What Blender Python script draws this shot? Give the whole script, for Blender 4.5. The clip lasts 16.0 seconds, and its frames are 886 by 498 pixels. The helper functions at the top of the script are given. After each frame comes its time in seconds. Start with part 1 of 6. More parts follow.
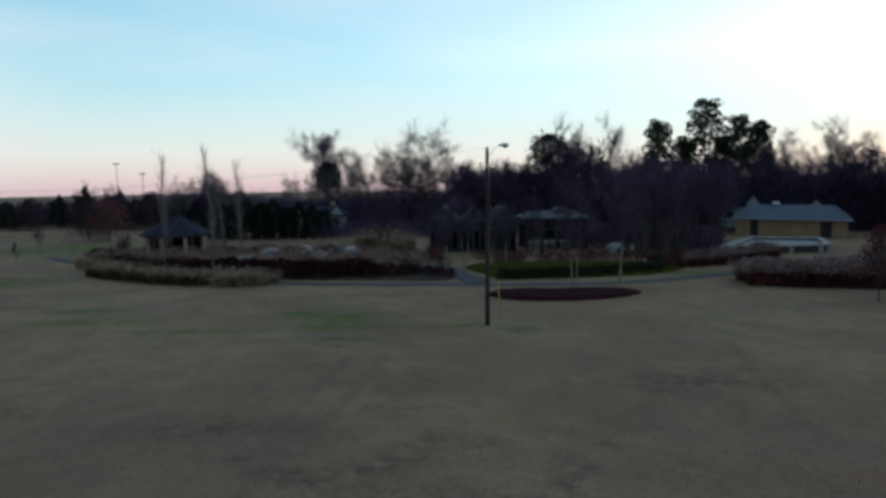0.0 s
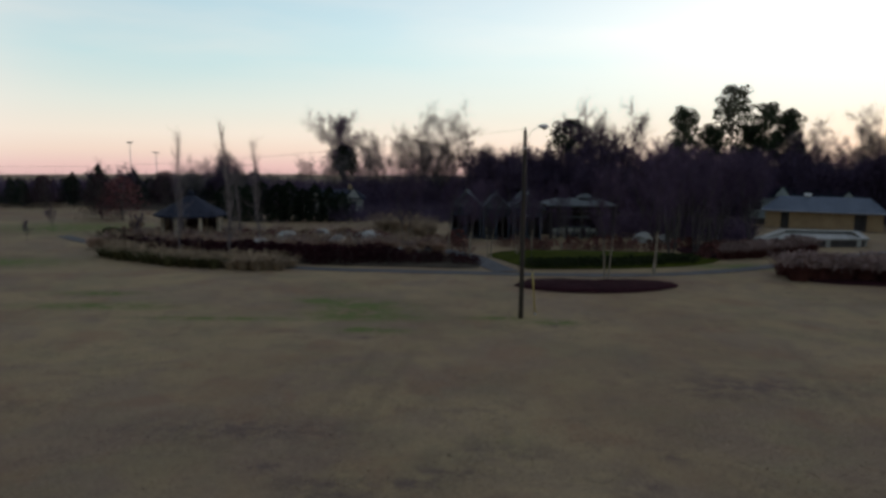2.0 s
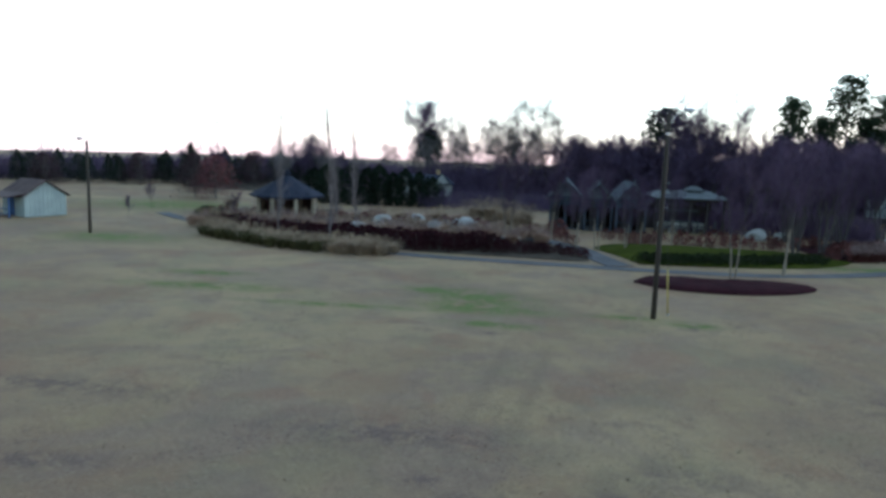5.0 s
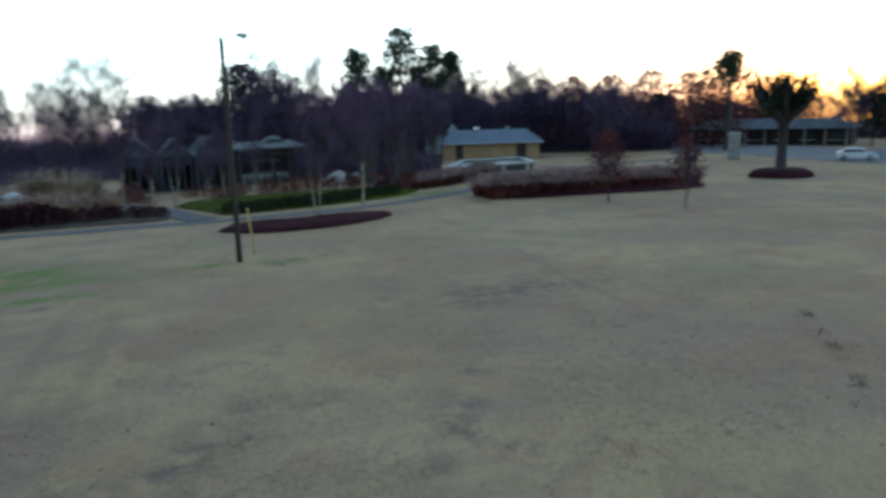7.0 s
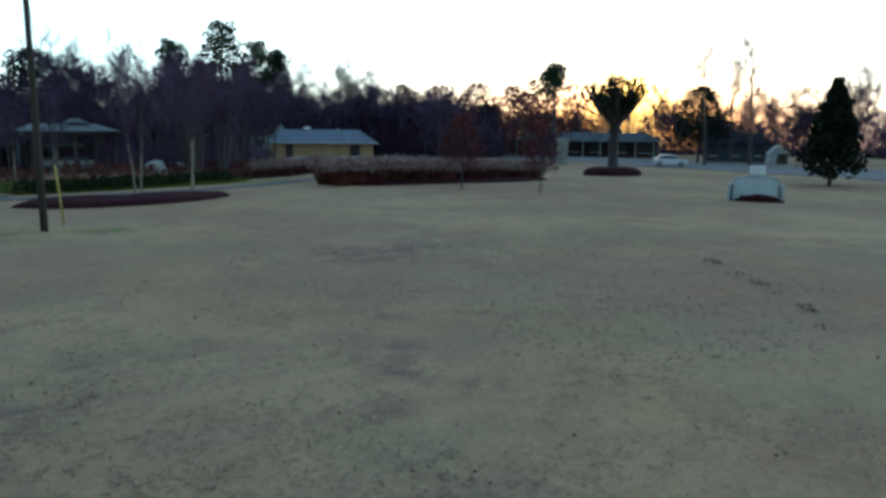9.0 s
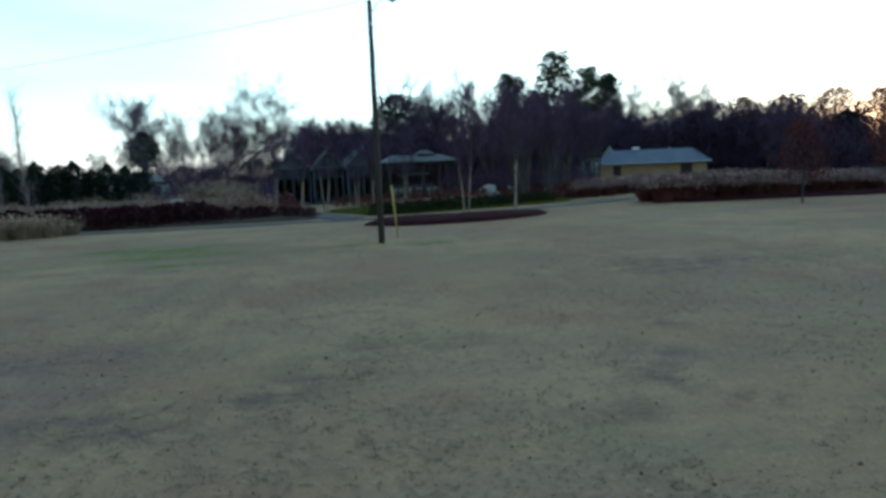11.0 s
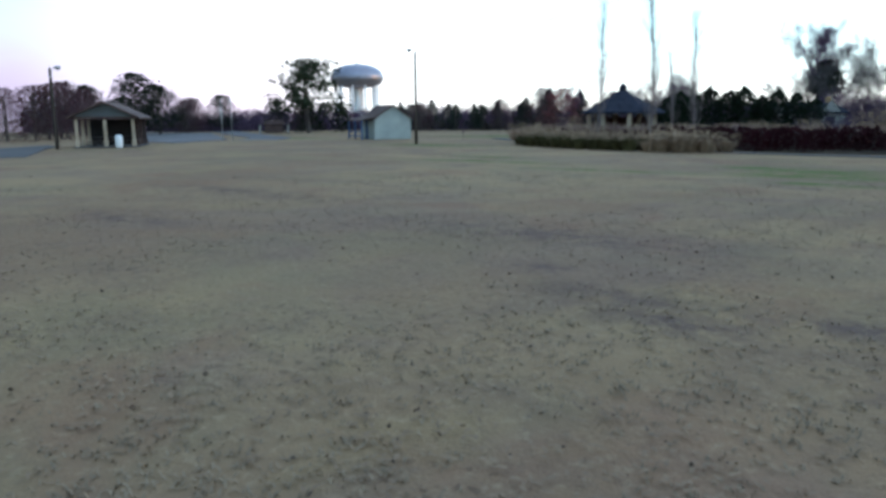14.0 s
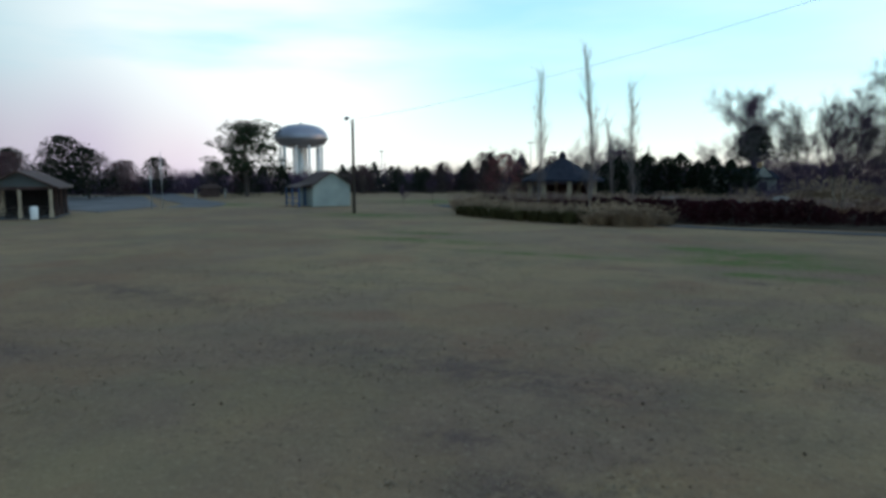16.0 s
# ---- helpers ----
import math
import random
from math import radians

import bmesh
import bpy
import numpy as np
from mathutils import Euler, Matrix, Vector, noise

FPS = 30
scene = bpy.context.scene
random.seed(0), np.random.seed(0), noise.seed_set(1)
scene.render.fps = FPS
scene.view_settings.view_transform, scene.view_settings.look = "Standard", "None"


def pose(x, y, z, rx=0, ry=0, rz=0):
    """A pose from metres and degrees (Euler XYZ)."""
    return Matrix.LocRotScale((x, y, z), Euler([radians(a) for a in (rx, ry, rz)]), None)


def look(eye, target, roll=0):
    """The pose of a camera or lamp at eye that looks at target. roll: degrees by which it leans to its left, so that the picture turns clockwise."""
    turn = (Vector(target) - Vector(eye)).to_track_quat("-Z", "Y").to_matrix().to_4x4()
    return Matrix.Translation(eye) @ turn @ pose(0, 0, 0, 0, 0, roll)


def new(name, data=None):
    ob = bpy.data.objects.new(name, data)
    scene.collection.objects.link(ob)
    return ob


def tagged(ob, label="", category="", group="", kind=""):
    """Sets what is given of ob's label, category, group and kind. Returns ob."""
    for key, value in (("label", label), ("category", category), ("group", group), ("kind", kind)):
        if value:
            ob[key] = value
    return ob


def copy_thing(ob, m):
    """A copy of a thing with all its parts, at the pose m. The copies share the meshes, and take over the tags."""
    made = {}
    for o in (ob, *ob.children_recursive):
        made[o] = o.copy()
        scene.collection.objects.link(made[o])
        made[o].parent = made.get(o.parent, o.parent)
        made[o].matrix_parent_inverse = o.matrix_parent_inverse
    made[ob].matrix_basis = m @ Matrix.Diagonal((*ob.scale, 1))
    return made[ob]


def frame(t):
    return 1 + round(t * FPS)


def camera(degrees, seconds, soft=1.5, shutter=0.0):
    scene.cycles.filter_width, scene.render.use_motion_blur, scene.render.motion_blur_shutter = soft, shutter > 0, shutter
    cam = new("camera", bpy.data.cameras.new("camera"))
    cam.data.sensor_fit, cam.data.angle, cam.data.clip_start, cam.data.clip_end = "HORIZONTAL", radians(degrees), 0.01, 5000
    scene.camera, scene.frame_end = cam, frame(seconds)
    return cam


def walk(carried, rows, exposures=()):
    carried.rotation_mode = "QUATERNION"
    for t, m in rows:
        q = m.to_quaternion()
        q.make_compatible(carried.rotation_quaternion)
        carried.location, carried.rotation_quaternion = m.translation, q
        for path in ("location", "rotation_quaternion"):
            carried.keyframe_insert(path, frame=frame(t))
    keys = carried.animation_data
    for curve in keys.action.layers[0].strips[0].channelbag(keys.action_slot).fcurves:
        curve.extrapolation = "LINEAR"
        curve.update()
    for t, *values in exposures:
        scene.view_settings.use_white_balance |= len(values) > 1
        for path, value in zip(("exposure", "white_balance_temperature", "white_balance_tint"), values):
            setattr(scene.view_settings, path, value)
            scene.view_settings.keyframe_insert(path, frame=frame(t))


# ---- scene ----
# camera: seconds, x, y, z, heading clockwise from north, pitch, lean
PATH = [
    (0, -0.01, 0.00, 9.16, 0.17, -6.21, 0.53),
    (0.5, -0.38, 1.03, 9.04, 0.36, -6.00, 0.17),
    (1, -0.69, 1.69, 8.97, 0.29, -6.15, -0.11),
    (1.5, -0.98, 2.14, 8.94, -0.03, -6.59, -0.39),
    (2, -1.25, 2.52, 8.97, -0.64, -7.38, -0.56),
    (2.5, -1.66, 2.68, 8.98, -2.27, -8.23, -0.72),
    (3, -2.32, 2.58, 8.95, -5.37, -9.09, -0.70),
    (3.2, -2.56, 2.53, 8.93, -7.21, -9.54, -0.87),
    (5.3, -4.49, 5.37, 8.64, -5.97, -8.15, -2.05),
    (5.5, -4.18, 5.66, 8.64, -5.86, -7.98, -1.88),
    (6, -3.79, 6.78, 8.28, 0.95, -8.04, 0.67),
    (6.5, -2.75, 6.87, 7.67, 13.44, -10.23, 2.09),
    (7, -2.91, 7.03, 6.85, 25.33, -10.88, 1.77),
    (7.5, -3.14, 8.33, 5.91, 32.66, -9.31, 0.93),
    (8, -2.97, 9.50, 4.96, 36.70, -8.62, 0.51),
    (8.5, -3.20, 10.27, 4.43, 39.52, -9.01, -0.34),
    (9, -3.19, 10.97, 3.91, 40.16, -9.29, -0.50),
    (9.5, -3.07, 11.52, 3.68, 38.08, -9.18, -0.53),
    (10, -3.11, 10.78, 3.51, 23.96, -7.62, 1.44),
    (10.2, -3.06, 10.53, 3.53, 19.61, -6.81, 2.14),
    (12.3, -0.08, 10.98, 2.40, 1.95, -7.57, -2.33),
    (12.5, -0.01, 11.05, 2.27, -6.50, -8.41, -1.78),
    (13, 0.17, 11.10, 2.39, -21.13, -11.00, -2.00),
    (13.5, -0.84, 12.30, 2.19, -32.85, -11.46, -0.89),
    (14, -1.59, 13.00, 2.17, -36.62, -10.38, 0.34),
    (14.5, -1.81, 13.40, 2.39, -35.24, -9.97, 0.66),
    (15, -1.84, 13.74, 2.77, -34.17, -9.48, 0.53),
    (15.5, -2.06, 14.60, 2.99, -33.60, -7.77, 0.74),
    (16, -2.28, 15.04, 3.16, -32.32, -5.93, 0.32),
]


def aim(x, y, z, heading, pitch, lean):
    h, p = radians(heading), radians(pitch)
    way = Vector((math.sin(h) * math.cos(p), math.cos(h) * math.cos(p), math.sin(p)))
    eye = Vector((x, y, z))
    return look(eye, eye + way, -lean)


EXPOSURES = [(0, -0.3, 6550, 7), (0.5, 0.0, 6750, 9), (1.0, -0.05, 7250, 14), (1.5, -0.35, 7750, 18), (2.5, -0.15, 7950, 19), (3.2, 0.35, 7000, 13), (5.3, 1.0, 6350, 6), (5.6, 0.98, 6350, 6), (5.85, 0.62, 6350, 6), (6.1, 0.1, 6400, 6), (6.45, 0.0, 6450, 6), (6.7, 0.6, 6400, 6), (6.95, 0.90, 6300, 4), (8, 0.74, 6100, -2), (8.5, 0.40, 6050, -3), (9, 0.64, 6050, -3), (10.2, 0.66, 6100, -3), (12.2, 0.42, 6200, 0), (12.5, 0.82, 6200, 2), (13.3, 0.88, 6250, 5), (14.5, 0.96, 6300, 8), (15.2, 0.74, 6350, 5), (16, 0.10, 6550, 2)]
cam = camera(63.6, 16.0, soft=3.3, shutter=0.35)
walk(cam, [(row[0], aim(*row[1:])) for row in PATH], EXPOSURES)

# ---- sky and sun: dusk, the sun at the horizon behind the woods ----
SUN_AZ = 54.5
world = bpy.data.worlds.new("dusk")
scene.world = world
world.use_nodes = True
wn, wl = world.node_tree.nodes, world.node_tree.links.new
sky = wn.new("ShaderNodeTexSky")
sky.sky_type = "NISHITA"
sky.sun_disc = False
sky.sun_elevation, sky.sun_rotation = radians(2.5), radians(SUN_AZ)
sky.air_density, sky.dust_density, sky.ozone_density = 1.0, 1.5, 1.2


def world_math(op, a, b=0.0, clamp=False):
    n = wn.new("ShaderNodeMath")
    n.operation, n.use_clamp = op, clamp
    for i, v in enumerate((a, b)):
        if isinstance(v, (int, float)):
            n.inputs[i].default_value = v
        else:
            wl(v, n.inputs[i])
    return n.outputs[0]


def world_mix(fac, a, b, blend="MIX"):
    n = wn.new("ShaderNodeMix")
    n.data_type, n.blend_type, n.clamp_result = "RGBA", blend, False
    for key, v in (("Factor", fac), ("A", a), ("B", b)):
        if isinstance(v, tuple):
            n.inputs[key].default_value = (*v, 1)
        elif isinstance(v, (int, float)):
            n.inputs[key].default_value = v
        else:
            wl(v, n.inputs[key])
    return n.outputs["Result"]


# thin high cloud over the clear sky: pink belt low down, white veil, blue overhead, a glow round the set sun
way = wn.new("ShaderNodeTexCoord").outputs["Generated"]
parts = wn.new("ShaderNodeSeparateXYZ")
wl(way, parts.inputs[0])
veil = wn.new("ShaderNodeValToRGB")
wl(world_math("ADD", parts.outputs[2], 0.035), veil.inputs[0])
stops = [(0.0, (0.70, 0.50, 0.57)), (0.020, (0.92, 0.71, 0.75)), (0.040, (0.98, 0.90, 0.86)), (0.062, (0.95, 1.01, 1.0)), (0.10, (0.76, 0.99, 1.06)), (0.16, (0.45, 0.88, 1.08)), (0.33, (0.32, 0.65, 1.0)), (1.0, (0.26, 0.40, 0.62))]
while len(veil.color_ramp.elements) < len(stops):
    veil.color_ramp.elements.new(0.5)
for e, (at, c) in zip(veil.color_ramp.elements, stops):
    e.position, e.color = at, (*c, 1)
toward = wn.new("ShaderNodeVectorMath")
toward.operation = "DOT_PRODUCT"
toward.inputs[1].default_value = (math.sin(radians(SUN_AZ)), math.cos(radians(SUN_AZ)), 0.03)
wl(way, toward.inputs[0])
near = world_math("MAXIMUM", toward.outputs["Value"], 0.0)
side = world_math("MULTIPLY_ADD", toward.outputs["Value"], 0.5)
side.node.inputs[2].default_value = 0.5
streak = wn.new("ShaderNodeTexNoise")
stretch = wn.new("ShaderNodeMapping")
stretch.inputs["Scale"].default_value, stretch.inputs["Rotation"].default_value = (1.2, 1.2, 7.0), (0.25, 0.0, 0.0)
wl(way, stretch.inputs[0])
wl(stretch.outputs[0], streak.inputs["Vector"])
streak.inputs["Scale"].default_value, streak.inputs["Detail"].default_value = 1.6, 5
cloud = world_math("MULTIPLY", world_math("SUBTRACT", streak.outputs["Fac"], 0.42), 2.2, True)
high = world_math("MULTIPLY", world_math("SUBTRACT", parts.outputs[2], 0.05), 9.0, True)
col = world_mix(world_math("MULTIPLY", world_math("MULTIPLY", cloud, high), 0.7), veil.outputs[0], (0.95, 1.0, 1.06))
white = world_math("MULTIPLY", world_math("POWER", near, 2.6), world_math("MULTIPLY", high, world_math("SUBTRACT", 1.25, world_math("MULTIPLY", parts.outputs[2], 2.6), True)), True)
col = world_mix(white, col, (1.55, 1.62, 1.70))
glow = world_math("POWER", near, 48.0)
low = world_math("SUBTRACT", 1.0, world_math("MULTIPLY", parts.outputs[2], 12.0), True)
col = world_mix(world_math("MULTIPLY", glow, low), col, (1.75, 0.66, 0.28))
core = world_math("POWER", near, 1400.0)
col = world_mix(core, col, (4.6, 2.7, 0.9))
# a thick white cloud and a low lavender bank in the west, far from the sun
for az, up, wide, tint, much in ((-52, 0.19, 34.0, (1.12, 1.14, 1.20), 0.9), (-43, 0.10, 90.0, (1.12, 1.14, 1.20), 0.8), (-67, 0.035, 240.0, (0.60, 0.54, 0.82), 1.0), (-59, 0.03, 240.0, (0.66, 0.58, 0.84), 0.9), (-52, 0.0, 300.0, (0.84, 0.70, 0.90), 0.8)):
    bank = wn.new("ShaderNodeVectorMath")
    bank.operation = "DOT_PRODUCT"
    flat = math.sqrt(1 - up * up)
    bank.inputs[1].default_value = (math.sin(radians(az)) * flat, math.cos(radians(az)) * flat, up)
    wl(way, bank.inputs[0])
    lobe = world_math("POWER", world_math("MAXIMUM", bank.outputs["Value"], 0.0), wide)
    ragged = world_math("MULTIPLY", world_math("SUBTRACT", streak.outputs["Fac"], 0.20), 3.4, True)
    col = world_mix(world_math("MULTIPLY", world_math("MULTIPLY", lobe, ragged), much), col, tint)
lit = wn.new("ShaderNodeMapRange")
lit.interpolation_type = "SMOOTHSTEP"
lit.inputs["From Min"].default_value, lit.inputs["From Max"].default_value = 0.05, 0.42
lit.inputs["To Min"].default_value, lit.inputs["To Max"].default_value = 0.30, 0.86
wl(side, lit.inputs["Value"])
dusk = world_math("MULTIPLY_ADD", side, 0.30)
wl(lit.outputs[0], dusk.node.inputs[2])
shade = wn.new("ShaderNodeVectorMath")
shade.operation = "SCALE"
wl(col, shade.inputs[0])
wl(dusk, shade.inputs["Scale"])
both = world_mix(0.05, shade.outputs[0], sky.outputs[0])
wl(both, wn["Background"].inputs[0])
wn["Background"].inputs[1].default_value = 1.0
sun = new("sun", bpy.data.lights.new("sun", "SUN"))
sun.data.energy, sun.data.angle, sun.data.color = 0.3, radians(1.0), (1.0, 0.62, 0.35)
sun.matrix_world = look((0, 0, 60), (-math.sin(radians(SUN_AZ)) * 60, -math.cos(radians(SUN_AZ)) * 60, 60 - 60 * math.tan(radians(2.5))))

# ---- materials ----
def material(name, dark, light, scale=3.0, rough=0.85, bump=0.3, fine=40.0, metal=0.0, vary=0.0, spec=0.3, stretch=(1, 1, 1), grime=0.0):
    """Two scales of mottling between two colours, a fine relief, and a change from object to object."""
    m = bpy.data.materials.new(name)
    m.use_nodes = True
    nt, nd = m.node_tree, m.node_tree.nodes
    link = nt.links.new
    bsdf = nd["Principled BSDF"]
    tc, mp = nd.new("ShaderNodeTexCoord"), nd.new("ShaderNodeMapping")
    mp.inputs["Scale"].default_value = stretch
    link(tc.outputs["Object"], mp.inputs[0])
    big, small = nd.new("ShaderNodeTexNoise"), nd.new("ShaderNodeTexNoise")
    for n, s in ((big, scale), (small, fine)):
        n.inputs["Scale"].default_value, n.inputs["Detail"].default_value, n.inputs["Roughness"].default_value = s, 4, 0.6
        link(mp.outputs[0], n.inputs["Vector"])
    add = nd.new("ShaderNodeMath")
    add.operation, add.inputs[1].default_value = "MULTIPLY_ADD", 0.5
    link(small.outputs["Fac"], add.inputs[0])
    link(big.outputs["Fac"], add.inputs[2])
    ramp = nd.new("ShaderNodeValToRGB")
    ramp.color_ramp.elements[0].position, ramp.color_ramp.elements[1].position = 0.5, 1.0
    ramp.color_ramp.elements[0].color, ramp.color_ramp.elements[1].color = (*dark, 1), (*light, 1)
    link(add.outputs[0], ramp.inputs[0])
    out = ramp.outputs[0]
    if vary:
        info, hsv, mul = nd.new("ShaderNodeObjectInfo"), nd.new("ShaderNodeHueSaturation"), nd.new("ShaderNodeMath")
        mul.operation, mul.inputs[1].default_value, mul.inputs[2].default_value = "MULTIPLY_ADD", 2 * vary, 1 - vary
        link(info.outputs["Random"], mul.inputs[0])
        link(mul.outputs[0], hsv.inputs["Value"])
        link(out, hsv.inputs["Color"])
        out = hsv.outputs[0]
    if grime:
        gn, mix = nd.new("ShaderNodeTexNoise"), nd.new("ShaderNodeMix")
        gn.inputs["Scale"].default_value, gn.inputs["Detail"].default_value = scale * 0.35, 6
        link(tc.outputs["Object"], gn.inputs["Vector"])
        gr = nd.new("ShaderNodeMath")
        gr.operation, gr.inputs[1].default_value = "MULTIPLY", grime
        link(gn.outputs["Fac"], gr.inputs[0])
        mix.data_type, mix.blend_type = "RGBA", "MULTIPLY"
        mix.inputs["B"].default_value = (0.45, 0.4, 0.34, 1)
        link(gr.outputs[0], mix.inputs["Factor"])
        link(out, mix.inputs["A"])
        out = mix.outputs["Result"]
    link(out, bsdf.inputs["Base Color"])
    bsdf.inputs["Roughness"].default_value, bsdf.inputs["Metallic"].default_value = rough, metal
    bsdf.inputs["Specular IOR Level"].default_value = spec
    if bump:
        b = nd.new("ShaderNodeBump")
        b.inputs["Strength"].default_value, b.inputs["Distance"].default_value = bump, 0.02
        link(small.outputs["Fac"], b.inputs["Height"])
        link(b.outputs[0], bsdf.inputs["Normal"])
    return m


GREEN_PATCHES = [(-22.3, 43.8, 4.2, 0.9), (-24.0, 47.8, 2.6, 0.8), (-6.6, 44.8, 2.6, 1.7), (-9.2, 46.4, 1.8, 0.8), (-5.6, 38.8, 2.0, 0.6), (-6.1, 42.0, 3.0, 1.2), (1.2, 42.0, 1.5, 0.4), (4.6, 41.2, 1.2, 0.6), (-14.0, 41.0, 4.0, 0.4), (-38.0, 60.5, 5.0, 2.5), (-47.0, 88.0, 9.0, 6.0), (-66.0, 70.0, 5.0, 3.0), (23.0, 62.5, 5.0, 1.6)]
WORN_PATCHES = [(5.5, 23.2, 0.5, 0.6), (4.3, 21.3, 0.55, 0.9), (3.6, 20.0, 0.5, 0.7), (2.2, 18.9, 0.8, 0.45), (4.3, 18.8, 0.7, 0.4), (0.2, 23.5, 1.6, 0.6), (-1.3, 22.0, 1.3, 0.6), (-16.9, 21.6, 2.3, 0.6), (-5.0, 21.2, 1.3, 0.6), (-4.0, 20.4, 1.1, 0.5), (-6.6, 22.2, 0.8, 0.4), (-2.3, 21.3, 1.0, 0.4), (-8.7, 37.1, 0.5, 0.3), (-5.6, 37.3, 0.7, 0.25), (4.6, 40.3, 0.8, 0.4), (-9.8, 38.2, 0.5, 0.25), (11.0, 30.0, 4.5, 1.6), (-8.0, 25.0, 4.0, 1.2), (-20.0, 27.0, 4.0, 0.9)]
RUTS = [(-4.7, 22.5, -2.7, 36.5), (-6.4, 22.8, -4.4, 36.8), (12.6, 22.0, 15.5, 38.5), (8.0, 33.0, 27.0, 30.0)]


def lawn_material():
    """Dormant lawn: straw and bare brown, grey-green where the winter weeds grow, worn tracks, dark specks of thatch."""
    m = bpy.data.materials.new("dormant_lawn")
    m.use_nodes = True
    nt, nd = m.node_tree, m.node_tree.nodes
    link = nt.links.new
    bsdf = nd["Principled BSDF"]
    geo = nd.new("ShaderNodeNewGeometry")
    pos = geo.outputs["Position"]

    def noise_tex(scale, detail=4, rough=0.6, distort=0.0):
        n = nd.new("ShaderNodeTexNoise")
        n.inputs["Scale"].default_value, n.inputs["Detail"].default_value = scale, detail
        n.inputs["Roughness"].default_value, n.inputs["Distortion"].default_value = rough, distort
        link(pos, n.inputs["Vector"])
        return n.outputs["Fac"]

    def maths(op, a, b=0.0, c=0.0, clamp=False):
        n = nd.new("ShaderNodeMath")
        n.operation, n.use_clamp = op, clamp
        for i, v in enumerate((a, b, c)):
            if isinstance(v, (int, float)):
                n.inputs[i].default_value = v
            else:
                link(v, n.inputs[i])
        return n.outputs[0]

    def mixed(fac, a, b):
        n = nd.new("ShaderNodeMix")
        n.data_type = "RGBA"
        link(fac, n.inputs["Factor"])
        for key, v in (("A", a), ("B", b)):
            if isinstance(v, tuple):
                n.inputs[key].default_value = (*v, 1)
            else:
                link(v, n.inputs[key])
        return n.outputs["Result"]

    def window(v, lo, hi):
        n = nd.new("ShaderNodeMapRange")
        n.interpolation_type = "SMOOTHSTEP"
        n.inputs["From Min"].default_value, n.inputs["From Max"].default_value = lo, hi
        link(v, n.inputs["Value"])
        return n.outputs[0]

    wide, mid, small, speck = noise_tex(0.07, 5), noise_tex(0.5, 5, 0.65, 0.6), noise_tex(4.0, 5, 0.7), noise_tex(22.0, 3, 0.75)
    sep = nd.new("ShaderNodeSeparateXYZ")
    link(pos, sep.inputs[0])
    sx, sy = sep.outputs[0], sep.outputs[1]

    def patches(rows):
        total = None
        for px, py, rx, ry in rows:
            dx, dy = maths("MULTIPLY", maths("SUBTRACT", sx, px), 1 / rx), maths("MULTIPLY", maths("SUBTRACT", sy, py), 1 / ry)
            d2 = maths("ADD", maths("MULTIPLY", dx, dx), maths("MULTIPLY", dy, dy))
            total = maths("EXPONENT", maths("MULTIPLY", d2, -1.0)) if total is None else maths("ADD", total, maths("EXPONENT", maths("MULTIPLY", d2, -1.0)))
        return total

    straw = mixed(window(wide, 0.38, 0.62), (0.196, 0.126, 0.078), (0.262, 0.184, 0.104))
    # broad drifts of mauve-grey bare ground, yellow straw, olive and fox-brown
    col = mixed(maths("MULTIPLY", window(noise_tex(0.13, 5, 0.62, 0.8), 0.46, 0.60), 0.5), straw, (0.182, 0.124, 0.094))
    col = mixed(maths("MULTIPLY", window(noise_tex(0.19, 5, 0.62, 0.6), 0.50, 0.63), 0.42), col, (0.242, 0.174, 0.090))
    col = mixed(maths("MULTIPLY", window(noise_tex(0.16, 4), 0.48, 0.64), 0.4), col, (0.158, 0.130, 0.078))
    col = mixed(maths("MULTIPLY", window(noise_tex(0.23, 4, 0.6, 0.4), 0.52, 0.66), 0.5), col, (0.195, 0.104, 0.066))
    col = mixed(maths("MULTIPLY", window(mid, 0.46, 0.68), 0.34), col, (0.136, 0.090, 0.070))
    green = maths("MULTIPLY", maths("MULTIPLY", patches(GREEN_PATCHES), window(noise_tex(0.9, 5, 0.7), 0.32, 0.58)), 1.2, clamp=True)
    col = mixed(green, col, (0.088, 0.112, 0.030))
    worn = maths("MULTIPLY", maths("MULTIPLY", patches(WORN_PATCHES), window(noise_tex(1.3, 5, 0.7), 0.36, 0.60)), 0.75, clamp=True)
    col = mixed(worn, col, (0.088, 0.058, 0.054))
    for x0, y0, x1, y1 in RUTS:
        run = math.hypot(x1 - x0, y1 - y0)
        ux, uy = (x1 - x0) / run, (y1 - y0) / run
        rx, ry = maths("SUBTRACT", sx, x0), maths("SUBTRACT", sy, y0)
        along = maths("ADD", maths("MULTIPLY", rx, ux), maths("MULTIPLY", ry, uy))
        off = maths("ABSOLUTE", maths("SUBTRACT", maths("MULTIPLY", rx, uy), maths("MULTIPLY", ry, ux)))
        off = maths("ADD", off, maths("MULTIPLY", maths("SUBTRACT", mid, 0.5), 1.2))
        on = maths("MULTIPLY", maths("SUBTRACT", 1.0, window(off, 0.05, 0.42)), maths("MULTIPLY", window(along, 0, 3), maths("SUBTRACT", 1.0, window(along, run - 3, run))))
        col = mixed(maths("MULTIPLY", on, 0.24), col, (0.110, 0.074, 0.056))
    clumped = maths("MAXIMUM", window(noise_tex(0.35, 4, 0.65), 0.44, 0.62), 0.10)
    col = mixed(maths("MULTIPLY", window(small, 0.52, 0.70), 0.22), col, (0.110, 0.074, 0.060))
    col = mixed(maths("MULTIPLY", window(noise_tex(9.0, 4, 0.7), 0.52, 0.70), 0.34), col, (0.330, 0.255, 0.165))
